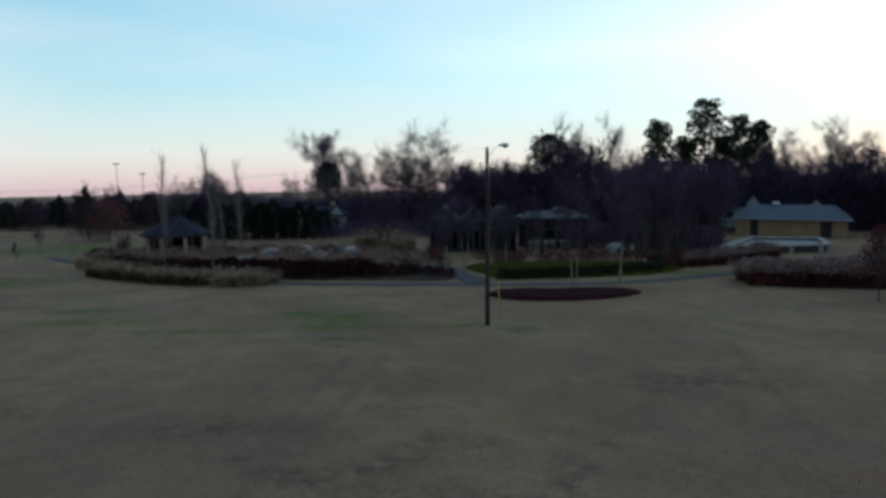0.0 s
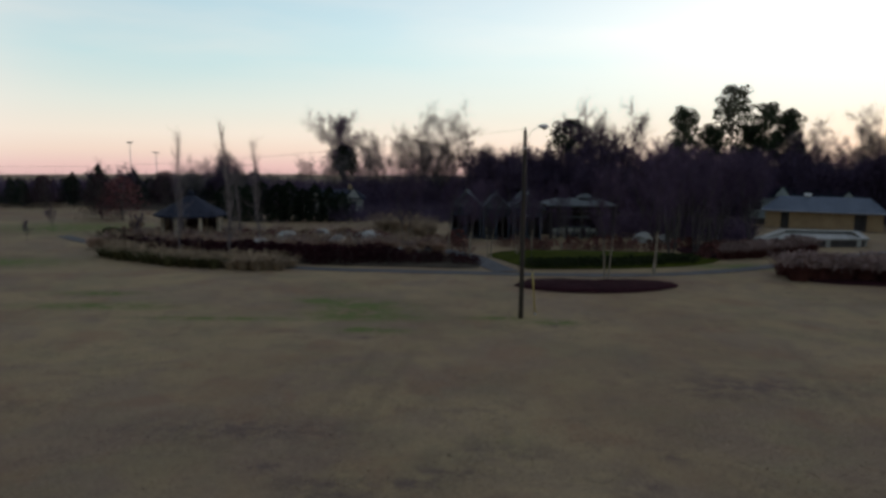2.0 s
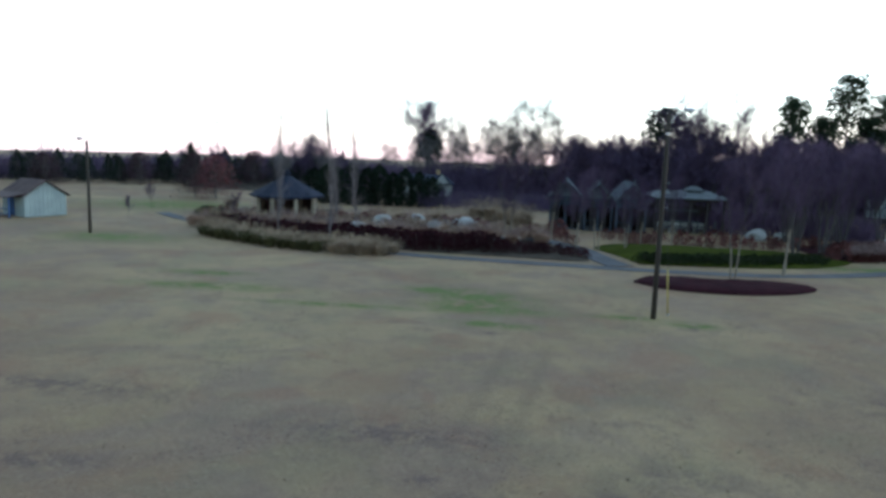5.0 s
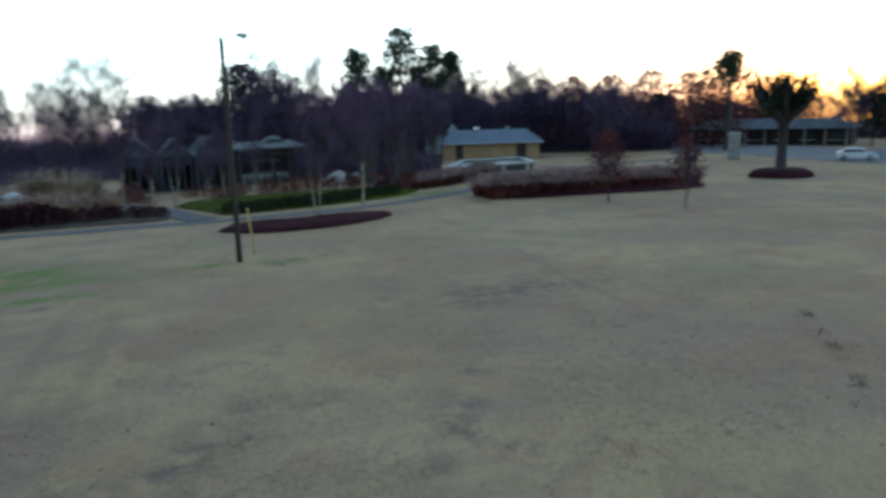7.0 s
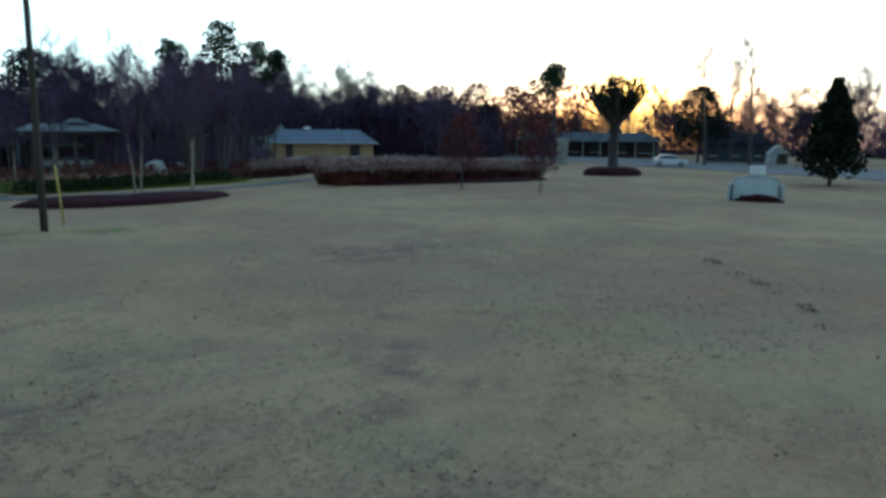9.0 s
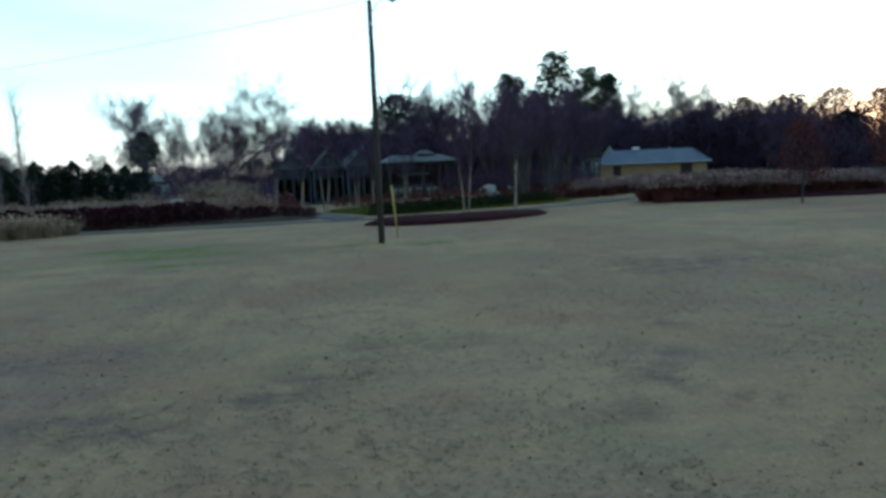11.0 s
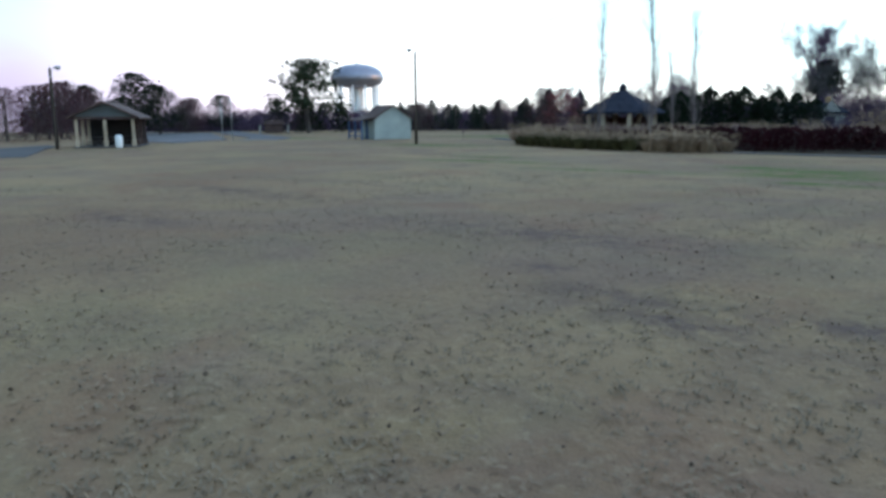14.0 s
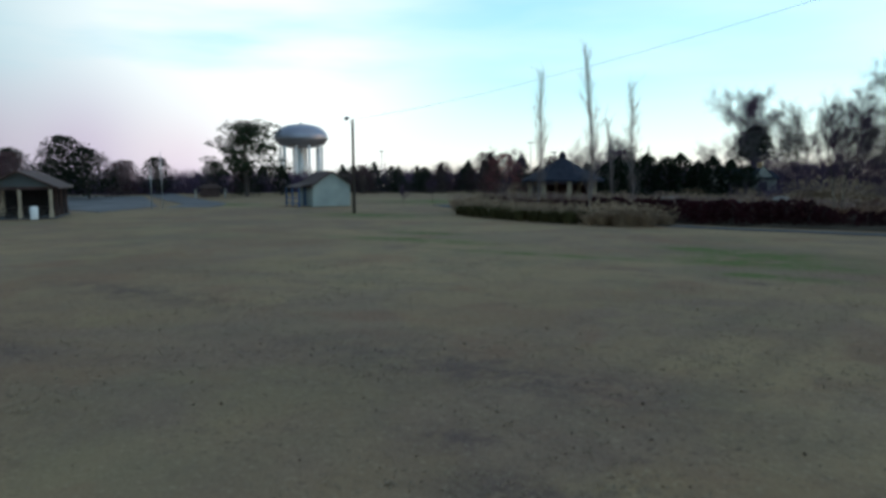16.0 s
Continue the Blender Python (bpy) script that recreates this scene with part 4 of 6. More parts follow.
def brick_house():
    h = thing("brick_house", "low tan brick building with a blue-grey metal hip roof", "house", at=(48.5, 98.7, 0), turn=-27)
    w, d, e = 13.6, 7.0, 2.35
    shell = Mesh()
    shell.box((0, d / 2 - 0.1, e / 2), (w, 0.2, e)).box((-w / 2 + 0.1, 0, e / 2), (0.2, d - 0.4, e)).box((w / 2 - 0.1, 0, e / 2), (0.2, d - 0.4, e))
    for x0, x1 in ((-6.8, -4.9), (-3.9, 3.6), (5.0, 6.8)):
        shell.box(((x0 + x1) / 2, -d / 2 + 0.1, e / 2), (x1 - x0, 0.2, e))
    for x0, x1 in ((-4.9, -3.9), (3.6, 5.0)):
        shell.box(((x0 + x1) / 2, -d / 2 + 0.1, e - 0.12), (x1 - x0, 0.2, 0.24))
    part("wall", shell, TAN_WALL, h)
    part("door", Mesh().box((-4.4, -d / 2 + 0.16, 1.05), (1.0, 0.06, 2.1), 0, 0.01), DARK_WOOD, h, "dark door")
    part("door", Mesh().box((4.3, -d / 2 + 0.16, 1.05), (1.4, 0.06, 2.1), 0, 0.01), DARK_WOOD, h, "dark double door")
    rf = Mesh()
    hip_roof(rf, 0, 0, e, w, d, 1.75, 0.6, 10.8)
    roof = part("roof", rf, METAL_ROOF, h, "blue-grey standing seam roof")
    for k in range(22):
        x = -6.9 + k * 0.657
        top = max(-5.4, min(5.4, x))
        part("seam", Mesh().tube([(x, -d / 2 - 0.6, e + 0.03), (top, 0, e + 1.78)], [0.03, 0.03], 4), METAL_ROOF, roof)
    part("ridge_vent", Mesh().box((-1.9, 0, e + 1.95), (0.9, 0.5, 0.4), 0, 0.05), WHITE, roof)
    part("gutter", Mesh().box((0, -d / 2 - 0.64, e - 0.05), (w + 1.2, 0.1, 0.12), 0, 0.02), STEEL, h)
    part("floor_slab", Mesh().box((0, 0, 0.02), (w - 0.5, d - 0.5, 0.1)), CONCRETE, h)
    return h


brick_house()


def gabled_white(at, turn, w, d, e, rise, label, gables, roof_mat, wall_mat=None):
    """A white house whose front carries gables over a dark roof."""
    h = thing("white_house", label, "house", "white houses behind the trees", at, turn)
    shell = Mesh().box((0, d / 2 - 0.1, e / 2), (w, 0.2, e)).box((-w / 2 + 0.1, 0, e / 2), (0.2, d - 0.4, e)).box((w / 2 - 0.1, 0, e / 2), (0.2, d - 0.4, e)).box((0, -d / 2 + 0.1, e / 2), (w, 0.2, e))
    part("wall", shell, wall_mat or WHITE, h)
    rf = Mesh()
    hip_roof(rf, 0, 0, e, w, d, rise, 0.4, w * 0.72)
    roof = part("roof", rf, roof_mat, h, "dark shingle roof")
    for gx, gw, gr in gables:
        m = Mesh()
        gable_wall(m, gx, -d / 2 - 0.15, e, gw, gr, 0.2)
        part("gable", m, wall_mat or WHITE, roof, "boarded gable")
        m2 = Mesh()
        gable_roof(m2, gx, -d / 2 + 1.2, e + 0.02, gw, 2.6, gr, 0.2, 0.08)
        part("gable_roof", m2, roof_mat, roof)
    n = int(w / 2.4)
    for k in range(n):
        x = -w / 2 + (k + 0.5) * w / n
        win = part("window", Mesh().box((x, -d / 2 - 0.02, e * 0.58), (0.95, 0.06, 1.2)), GLASS, h, "dark window")
        part("sill", Mesh().box((x, -d / 2 - 0.06, e * 0.58 - 0.66), (1.15, 0.14, 0.08)), WHITE, win)
    part("chimney", Mesh().box((w * 0.28, 0.5, e + rise + 0.1), (0.6, 0.6, 1.2), 0, 0.03), TAN_WALL, roof)
    return h


gabled_white((52.5, 112, 0), -26, 15, 8, 3.5, 1.2, "white house with pointed gables behind the brick building", [(-3.0, 2.2, 1.5), (5.6, 1.6, 1.0)], SHINGLE_DARK, SHED_WALL)
gabled_white((-19.5, 113, 0), 8, 9, 7, 2.6, 1.2, "far pale house with dark roof behind evergreens", [(-2.6, 2.0, 1.2), (3.0, 2.2, 1.4)], SHINGLE_DARK, STONE)
gabled_white((100, 65.5, 0), -60, 9, 7, 2.6, 1.5, "small grey-blue house with dark roof across the road", [(1.5, 2.6, 1.3)], SHINGLE_DARK, GREY_BLUE)


def ranch():
    h = thing("ranch_house", "long low ranch house with white posts across the road", "house", at=(97, 91, 0), turn=-62)
    w, d, e = 24, 8, 2.6
    shell = Mesh().box((0, d / 2 - 0.1, e / 2), (w, 0.2, e)).box((-w / 2 + 0.1, 0, e / 2), (0.2, d - 0.4, e)).box((w / 2 - 0.1, 0, e / 2), (0.2, d - 0.4, e)).box((0, -d / 2 + 1.6, e / 2), (w - 0.4, 0.2, e))
    part("wall", shell, SHINGLE_BROWN, h)
    rf = Mesh()
    hip_roof(rf, 0, 0, e, w, d, 1.5, 0.6, 19)
    part("roof", rf, WEATHERED, h, "weathered grey roof")
    for k in range(9):
        part("porch_post", Mesh().box((-w / 2 + 0.4 + k * (w - 0.8) / 8, -d / 2 + 0.1, e / 2), (0.2, 0.2, e), 0, 0.02), SHED_WALL, h)
    for k in range(6):
        x = -w / 2 + 2 + k * 4
        win = part("window", Mesh().box((x, -d / 2 + 1.48, 1.4), (2.0, 0.06, 1.3)), GLASS, h, "dark window")
        part("sill", Mesh().box((x, -d / 2 + 1.44, 0.7), (2.2, 0.14, 0.08)), WHITE, win)
    return h


ranch()


def tent():
    t = thing("storage_tent", "small white peaked tent across the road", "tent", at=(95.5, 57, 0), turn=-55)
    m = Mesh()
    gable_roof(m, 0, 0, 1.4, 2.6, 2.8, 1.1, 0.1, 0.05)
    part("roof", m, CONCRETE, t)
    for x in (-1.25, 1.25):
        part("side_panel", Mesh().box((x, 0, 0.7), (0.05, 2.7, 1.4)), WHITE, t)
    part("back_panel", Mesh().box((0, 1.3, 0.7), (2.4, 0.05, 1.4)), CONCRETE, t)
    g = Mesh()
    gable_wall(g, 0, -1.3, 1.4, 2.5, 1.05, 0.05)
    part("front_panel", g.box((-0.75, -1.3, 0.7), (0.9, 0.05, 1.4)), CONCRETE, t)
    return t


tent()


def stone_pillar():
    p = thing("stone_pillar", "pale stone gate pillar with a cap", "pillar", at=(68, 71.8, 0), turn=-48)
    rnd = random.Random(4)
    part("core", Mesh().box((0, 0, 1.45), (1.35, 1.05, 2.9)), STONE, p)
    z, row = 0.0, 0
    while z < 2.85:
        hh = rnd.uniform(0.26, 0.4)
        x = -0.72
        while x < 0.70:
            ww = min(rnd.uniform(0.3, 0.55), 0.72 - x)
            if ww > 0.1:
                part("stone", Mesh().box((x + ww / 2, -0.55, z + hh / 2), (ww - 0.03, 0.12 + rnd.uniform(0, 0.05), hh - 0.03), 0, 0.02), STONE, p)
            x += ww
        z += hh
    part("cap", Mesh().box((0, 0, 3.02), (1.7, 1.4, 0.2), 0, 0.04).box((0, 0, 3.2), (1.2, 0.9, 0.18), 0, 0.05), STONE, p, "pale stone cap")
    return p


stone_pillar()


def rim_wall():
    """A raised pale terrace: a low coped wall, its front run coloured dark as shade, pale paving behind."""
    w = thing("terrace", "raised pale stone terrace with a coped rim wall", "terrace")
    corners = [(30.2, 76.0), (37.6, 86.2), (45.4, 85.2), (42.2, 77.4)]
    mid = Vector((sum(c[0] for c in corners) / 4, sum(c[1] for c in corners) / 4, 0))
    for k in range(4):
        a, b = Vector((*corners[k], 0)), Vector((*corners[(k + 1) % 4], 0))
        d = b - a
        n = int(d.length / 1.6)
        turn = math.degrees(math.atan2(d.y, d.x))
        # front run takes the dark timber colour for the shaded gap below the coping
        part("wall_run", Mesh().box((0, 0, 0.25), (d.length - 0.5, 0.3, 0.9)), DARK_WOOD if k == 3 else STONE, w, at=tuple(a.lerp(b, 0.5)), turn=turn)
        for i in range(n):
            at = a.lerp(b, (i + 0.5) / n)
            part("coping", Mesh().box((0, 0, 0.82), (d.length / n - 0.03, 0.7, 0.2), 0, 0.03), STONE, w, at=tuple(at), turn=turn)
            if k == 3 and i % 2 == 0:
                part("pier", Mesh().box((0, 0, 0.35), (0.5, 0.42, 0.72), 0, 0.02), STONE, w, at=tuple(at), turn=turn)
    part("paving", Mesh().slab([tuple((Vector((*c, 0)) - mid).xy * 0.95 + mid.xy) for c in corners], -0.05, 0.5), STONE, w, "pale stone paving")
    return w


rim_wall()


def car():
    c = thing("parked_car", "white hatchback parked at the roadside", "car", at=(74.4, 60.2, 0.03), turn=-52)
    prof = [(-2.2, 0.32), (-2.25, 0.75), (-2.1, 0.98), (-1.75, 1.02), (-1.25, 1.46), (-0.2, 1.52), (0.55, 1.42), (1.15, 1.0), (2.0, 0.86), (2.25, 0.66), (2.2, 0.32)]
    body = Mesh()
    n = len(prof)
    verts = []
    for y, squeeze in ((-0.9, 1.0), (-0.74, 1.0), (0.74, 1.0), (0.9, 1.0)):
        for x, z in prof:
            inset = 0.12 if z > 1.05 else 0
            zz = z if abs(y) < 0.8 else min(z, 1.38)
            verts.append((x, y - math.copysign(inset, y) * (1 if abs(y) > 0.8 else 0), zz * 1.0))
    faces = []
    for r in range(3):
        for i in range(n - 1):
            faces.append((r * n + i, r * n + i + 1, (r + 1) * n + i + 1, (r + 1) * n + i))
        faces.append((r * n + n - 1, r * n, (r + 1) * n, (r + 1) * n + n - 1))
    faces += [tuple(range(n))[::-1], tuple(3 * n + i for i in range(n))]
    part("body", body.add(verts, faces), CAR_PAINT, c)
    for s in (-1, 1):
        part("side_window", Mesh().add([(-1.35, s * 0.80, 1.34), (0.45, s * 0.80, 1.32), (0.95, s * 0.90, 1.03), (-1.6, s * 0.90, 1.03), (-1.35, s * 0.815, 1.34), (0.45, s * 0.815, 1.32), (0.95, s * 0.915, 1.03), (-1.6, s * 0.915, 1.03)], [(4, 5, 6, 7), (0, 1, 5, 4), (1, 2, 6, 5), (2, 3, 7, 6), (3, 0, 4, 7)]), GLASS, c, "dark side glass")
        for x in (-1.4, 1.4):
            wheel = part("wheel", Mesh().tube([(x, s * 0.72, 0.32), (x, s * 0.93, 0.32)], [0.32, 0.32], 18), RUBBER, c)
            part("rim", Mesh().tube([(x, s * 0.9, 0.32), (x, s * 0.945, 0.32)], [0.2, 0.18], 14), STEEL, wheel)
        part("tail_lamp", Mesh().box((-2.22, s * 0.7, 0.8), (0.08, 0.28, 0.18), 0, 0.02), material_red, c, "red tail lamp")
        part("headlight", Mesh().box((2.18, s * 0.65, 0.7), (0.14, 0.34, 0.14), 0, 0.03), GLASS, c)
    part("windscreen", Mesh().add([(0.58, -0.66, 1.42), (0.58, 0.66, 1.42), (1.14, 0.74, 1.03), (1.14, -0.74, 1.03), (0.6, -0.66, 1.44), (0.6, 0.66, 1.44), (1.17, 0.74, 1.05), (1.17, -0.74, 1.05)], [(4, 5, 6, 7), (0, 1, 5, 4), (2, 3, 7, 6), (1, 2, 6, 5), (3, 0, 4, 7)]), GLASS, c)
    c.scale = (0.9, 0.9, 0.95)
    return c


material_red = material("red_lamp_plastic", (0.20, 0.01, 0.01), (0.32, 0.02, 0.02), 3, 0.3, 0, 10)
car()


def shelter():
    """Open picnic shelter: gable front on cream posts, brown roof, brick end, dark inside."""
    s = thing("picnic_shelter", "open picnic shelter with cream posts and a brown gable roof", "picnic shelter", at=(-60.9, 45.8, 0), turn=52)
    w, d, e = 4.6, 7.6, 2.45
    for x in (-2.1, 0, 2.1):
        for y in (-3.6, -1.2, 1.2, 3.6):
            if x == 0 and abs(y) < 3.3:
                continue
            part("post", Mesh().box((x, y, e / 2), (0.2, 0.2, e), 0, 0.02).box((x, y, 0.3), (0.3, 0.3, 0.6), 0, 0.03), POST_MAT if x < 2 or y < -3.3 else SHINGLE_BROWN, s)
    rf = Mesh()
    gable_roof(rf, 0, 0, e, w, d, 1.1, 0.4, 0.14)
    part("roof", rf, SHINGLE_BROWN, s, "brown shingle gable roof")
    for y in (-3.65, 3.65):
        g = Mesh()
        gable_wall(g, 0, y, e, w, 1.05, 0.12)
        part("gable", g, PALE_ROOF, s, "grey boarded gable")
        part("beam", Mesh().box((0, y, e - 0.12), (w, 0.22, 0.24), 0, 0.02), SHINGLE_BROWN, s)
    part("floor_slab", Mesh().box((0, 0, 0.02), (w + 0.2, d + 0.2, 0.10), 0, 0.02), PATH_MAT, s)
    # near-black panel paints the shade inside the open shelter
    part("back_wall", Mesh().box((0, 2.4, e / 2), (4.4, 0.15, e - 0.1)), OPENING_SHADE, s, "dark panel across the back")
    for y in (-2.2, 1.0):
        tb = part("picnic_table", Mesh().box((-0.2, y, 0.74), (2.6, 0.75, 0.06), 0, 0.01), DARK_WOOD, s)
        for dy in (-0.7, 0.7):
            part("bench", Mesh().box((-0.2, y + dy, 0.44), (2.6, 0.28, 0.05), 0, 0.01).box((-1.1, y + dy * 0.8, 0.21), (0.08, 0.5, 0.42)).box((0.7, y + dy * 0.8, 0.21), (0.08, 0.5, 0.42)), DARK_WOOD, tb)
    return s


shelter()
solo("waste_bin", Mesh().lathe([(0.24, 0), (0.27, 0.1), (0.28, 0.85), (0.24, 0.95), (0.1, 1.0)], 16), WHITE, "white round waste bin beside a shelter post", "waste bin", smooth=True, at=(-56.0, 43.5, 0.02))


def shed():
    """Small board shed: pale gable end, brown roof, a porch with blue posts along the side."""
    s = thing("storage_shed", "pale green-grey board shed with brown roof and blue porch", "shed", at=(-53.4, 72.4, 0), turn=62)
    w, d, e = 4.1, 4.4, 2.15
    sh = Mesh().box((0, -d / 2 + 0.06, e / 2), (w, 0.12, e)).box((0, d / 2 - 0.06, e / 2), (w, 0.12, e)).box((w / 2 - 0.06, 0, e / 2), (0.12, d - 0.24, e)).box((-w / 2 + 0.06, 0, e / 2), (0.12, d - 0.24, e))
    gable_wall(sh, 0, -d / 2 + 0.06, e, w, 1.35, 0.12)
    gable_wall(sh, 0, d / 2 - 0.06, e, w, 1.35, 0.12)
    part("wall", sh, SHED_WALL, s)
    for k in range(10):
        x = -w / 2 + 0.16 + k * 0.42
        part("batten", Mesh().box((x, -d / 2 - 0.02, (e + 1.35 * (1 - abs(x) / (w / 2)) - 0.1) / 2), (0.05, 0.04, e + 1.35 * (1 - abs(x) / (w / 2)) - 0.1)), SHED_WALL, s)
    rf = Mesh()
    gable_roof(rf, 0, 0, e, w, d, 1.35, 0.3, 0.12)
    part("roof", rf, SHINGLE_BROWN, s, "brown shingle roof")
    part("porch_roof", Mesh().add([(-w / 2 - 1.5, -d / 2, 1.95), (-w / 2, -d / 2, 2.3), (-w / 2, d / 2, 2.3), (-w / 2 - 1.5, d / 2, 1.95), (-w / 2 - 1.5, -d / 2, 2.03), (-w / 2, -d / 2, 2.38), (-w / 2, d / 2, 2.38), (-w / 2 - 1.5, d / 2, 2.03)], [(3, 2, 1, 0), (4, 5, 6, 7), (0, 1, 5, 4), (1, 2, 6, 5), (2, 3, 7, 6), (3, 0, 4, 7)]), SHINGLE_BROWN, s)
    for y in (-d / 2 + 0.1, 0, d / 2 - 0.1):
        part("porch_post", Mesh().box((-w / 2 - 1.4, y, 0.98), (0.14, 0.14, 1.96), 0, 0.01), BLUE_PAINT, s, "blue painted post")
    for z in (0.35, 0.85):
        part("porch_rail", Mesh().box((-w / 2 - 1.4, 0, z), (0.06, d - 0.3, 0.1)), BLUE_PAINT, s, "blue painted rail")
    part("door", Mesh().box((-w / 2 - 0.02, 0.2, 1.0), (0.06, 0.95, 2.0), 0, 0.01), BLUE_PAINT, s, "blue door")
    return s


shed()


def water_tower():
    t = thing("water_tower", "silver water tower on a ring of white legs", "water tower", at=(-187.6, 211, -2.0))
    lift = 2.2
    prof = [(0.5, 12.9), (3.5, 13.0), (6.5, 13.5), (8.6, 14.5), (9.5, 15.8), (9.75, 16.8), (9.5, 17.8), (8.6, 19.2), (7.0, 20.4), (4.8, 21.2), (2.4, 21.55), (0.3, 21.6)]
    prof = [(r, z + lift) for r, z in prof]
    tank = part("tank", Mesh().lathe(prof, 40), TANK_STEEL, t, "silver flattened tank", True)
    part("catwalk", Mesh().lathe([(9.6, 18.3), (10.05, 18.3), (10.05, 18.42), (9.6, 18.42)], 40), STEEL, tank)
    for k in range(10):
        a = 6.283 * k / 10 + 0.2
        part("leg", Mesh().tube([(7.5 * math.cos(a), 7.5 * math.sin(a), -1.5), (7.5 * math.cos(a), 7.5 * math.sin(a), 15.9)], [0.42, 0.42], 10), WHITE, t, "", True)
    part("riser", Mesh().tube([(0, 0, -1.5), (0, 0, 15.4)], [1.5, 1.5], 18), WHITE, t, "white central riser pipe", True)
    part("vent", Mesh().lathe([(0.5, 23.7), (0.5, 24.2), (0.1, 24.5)], 12), STEEL, tank, "", True)
    return t


water_tower()


def sign_pole(at, h, label):
    s = thing("sign_pole", label, "sign pole", "thin poles by the parking area", at)
    part("post", Mesh().tube([(0, 0, -0.2), (0, 0, h)], [0.045, 0.03], 8), STEEL, s, "", True)
    part("plate", Mesh().box((0, -0.05, h * 0.72), (0.26, 0.02, 0.34), 0, 0.01), WHITE, s)
    return s


sign_pole((-64.2, 59.3, 0), 4.2, "thin steel pole with a small white plate")
sign_pole((-64.3, 60.6, 0), 5.6, "tall thin steel pole with a small white plate")


def low_sign():
    s = thing("entrance_sign", "low brown-capped entrance sign with two pale end posts", "sign", at=(-84.2, 83.1, 0), turn=45)
    part("panel", Mesh().box((0, 0, 0.85), (2.6, 0.5, 1.2), 0, 0.1), SHINGLE_BROWN, s)
    for x in (-2.0, 2.0):
        part("end_post", Mesh().box((x, 0, 0.7), (0.22, 0.22, 1.3), 0, 0.03), STONE, s)
    part("top", Mesh().add([(-1.9, -0.5, 1.45), (1.9, -0.5, 1.45), (1.9, 0.5, 1.45), (-1.9, 0.5, 1.45), (-0.9, 0, 2.0), (0.9, 0, 2.0)], [(3, 2, 1, 0), (0, 1, 5, 4), (1, 2, 5), (2, 3, 4, 5), (3, 0, 4)]), SHINGLE_BROWN, s, "brown hipped cap")
    return s


low_sign()


def light_mast(at, h):
    m = thing("light_mast", "tall sports field light mast far off", "light mast", "far sports field lights", at)
    part("pole", Mesh().tube([(0, 0, -0.3), (0, 0, h)], [0.16, 0.08], 8), STEEL, m, "", True)
    part("crossbar", Mesh().box((0, 0, h), (1.8, 0.1, 0.12)), STEEL, m)
    for k in range(4):
        part("floodlight", Mesh().box((-0.72 + k * 0.48, -0.12, h + 0.16), (0.36, 0.22, 0.3), 0, 0.04), STEEL, m)
    return m


light_mast((-90.3, 201, -1.5), 13.4)
light_mast((-84.0, 203, -1.5), 10.6)
light_mast((-150, 210, -1.5), 12.5)

# ---- trees and planting ----
def scatter(protos, rows, group="", heights=None, rnd=None, squash=(0.92, 1.08), lift=0.0):
    """Sets the first row's plant at its place and copies it to the others. rows: x, y, height."""
    rnd = rnd or random.Random(len(rows))
    used = set()
    protos = [(ob, max(v.co.z for c in ob.children for v in c.data.vertices)) for ob, _ in protos]
    for i, (x, y, h) in enumerate(rows):
        k = i % len(protos)
        ob, tall = protos[k]
        s = h / tall
        m = placed(x, y, lift, rnd.uniform(0, 360), s * rnd.uniform(*squash), s)
        if k in used:
            copy_thing(ob, m @ Matrix.Diagonal((1 / ob.scale[0], 1 / ob.scale[1], 1 / ob.scale[2], 1)))
        else:
            used.add(k)
            ob.matrix_basis = m
            if group:
                ob["group"] = group


WIDE = [(9, 46, 0.80, 0.42, 0.38, 0.62, 0.30), (7, 40, 0.5, 0.18, 0.25), (7, 40, 0.55, 0.10, 0.2), (10, 50, 0.8, 0.05, 0.15, 0.014)]
TALL = [(8, 34, 0.72, 0.5, 0.42, 0.65, 0.35), (7, 38, 0.5, 0.2, 0.25), (7, 38, 0.55, 0.10, 0.2), (10, 46, 0.8, 0.1, 0.15, 0.014)]
bare = [(bare_tree(s, 6.0, 0.15, WIDE if s % 2 else TALL, BARK, TWIG, "bare grey-brown deciduous tree at the wood's edge"), 12.5) for s in (1, 2, 3, 4, 5)]
AIRY = [(12, 46, 0.66, 0.5, 0.28, 0.80, -0.14), (7, 40, 0.5, 0.25, 0.25), (7, 46, 0.55, 0.15, 0.2), (10, 52, 0.85, 0.1, 0.2, 0.006)]
airy = [(bare_tree(s, 6.4, 0.05, AIRY, BARK, AIRY_TWIG, "open-crowned bare tree with fine pale twigs"), 12.0) for s in (6, 7, 8)]
scatter(airy, [(-21.5, 127, 11.5), (-14, 131, 14.5), (-10.6, 133, 16.0), (-7.0, 131, 15.5), (-3.5, 128, 12.0), (0, 126, 20.2), (3, 133, 12.5), (6, 141, 12.0), (9, 129, 11.5), (-16.5, 137, 13.0), (-5, 140, 12.0), (13, 133, 12.0), (-46, 126, 9.5), (-38, 128, 8.0), (-34, 131, 7.0), (-47, 149, 11.0), (-50, 151, 10.0), (-33, 153, 10.0), (58, 122, 17.0), (65, 121, 18.5), (69, 123, 17.0), (73, 120, 15.5), (53, 125, 16.5)], "open-crowned trees at the wood's edge", squash=(1.1, 1.35))
scatter(bare, [(13, 131, 12.4), (22, 124, 18.2), (25, 127, 21.5), (28, 123, 20.0), (31, 117, 13.3), (54, 117, 14.0), (60, 118, 13.0), (63, 115, 12.5)], "bare woodland trees")
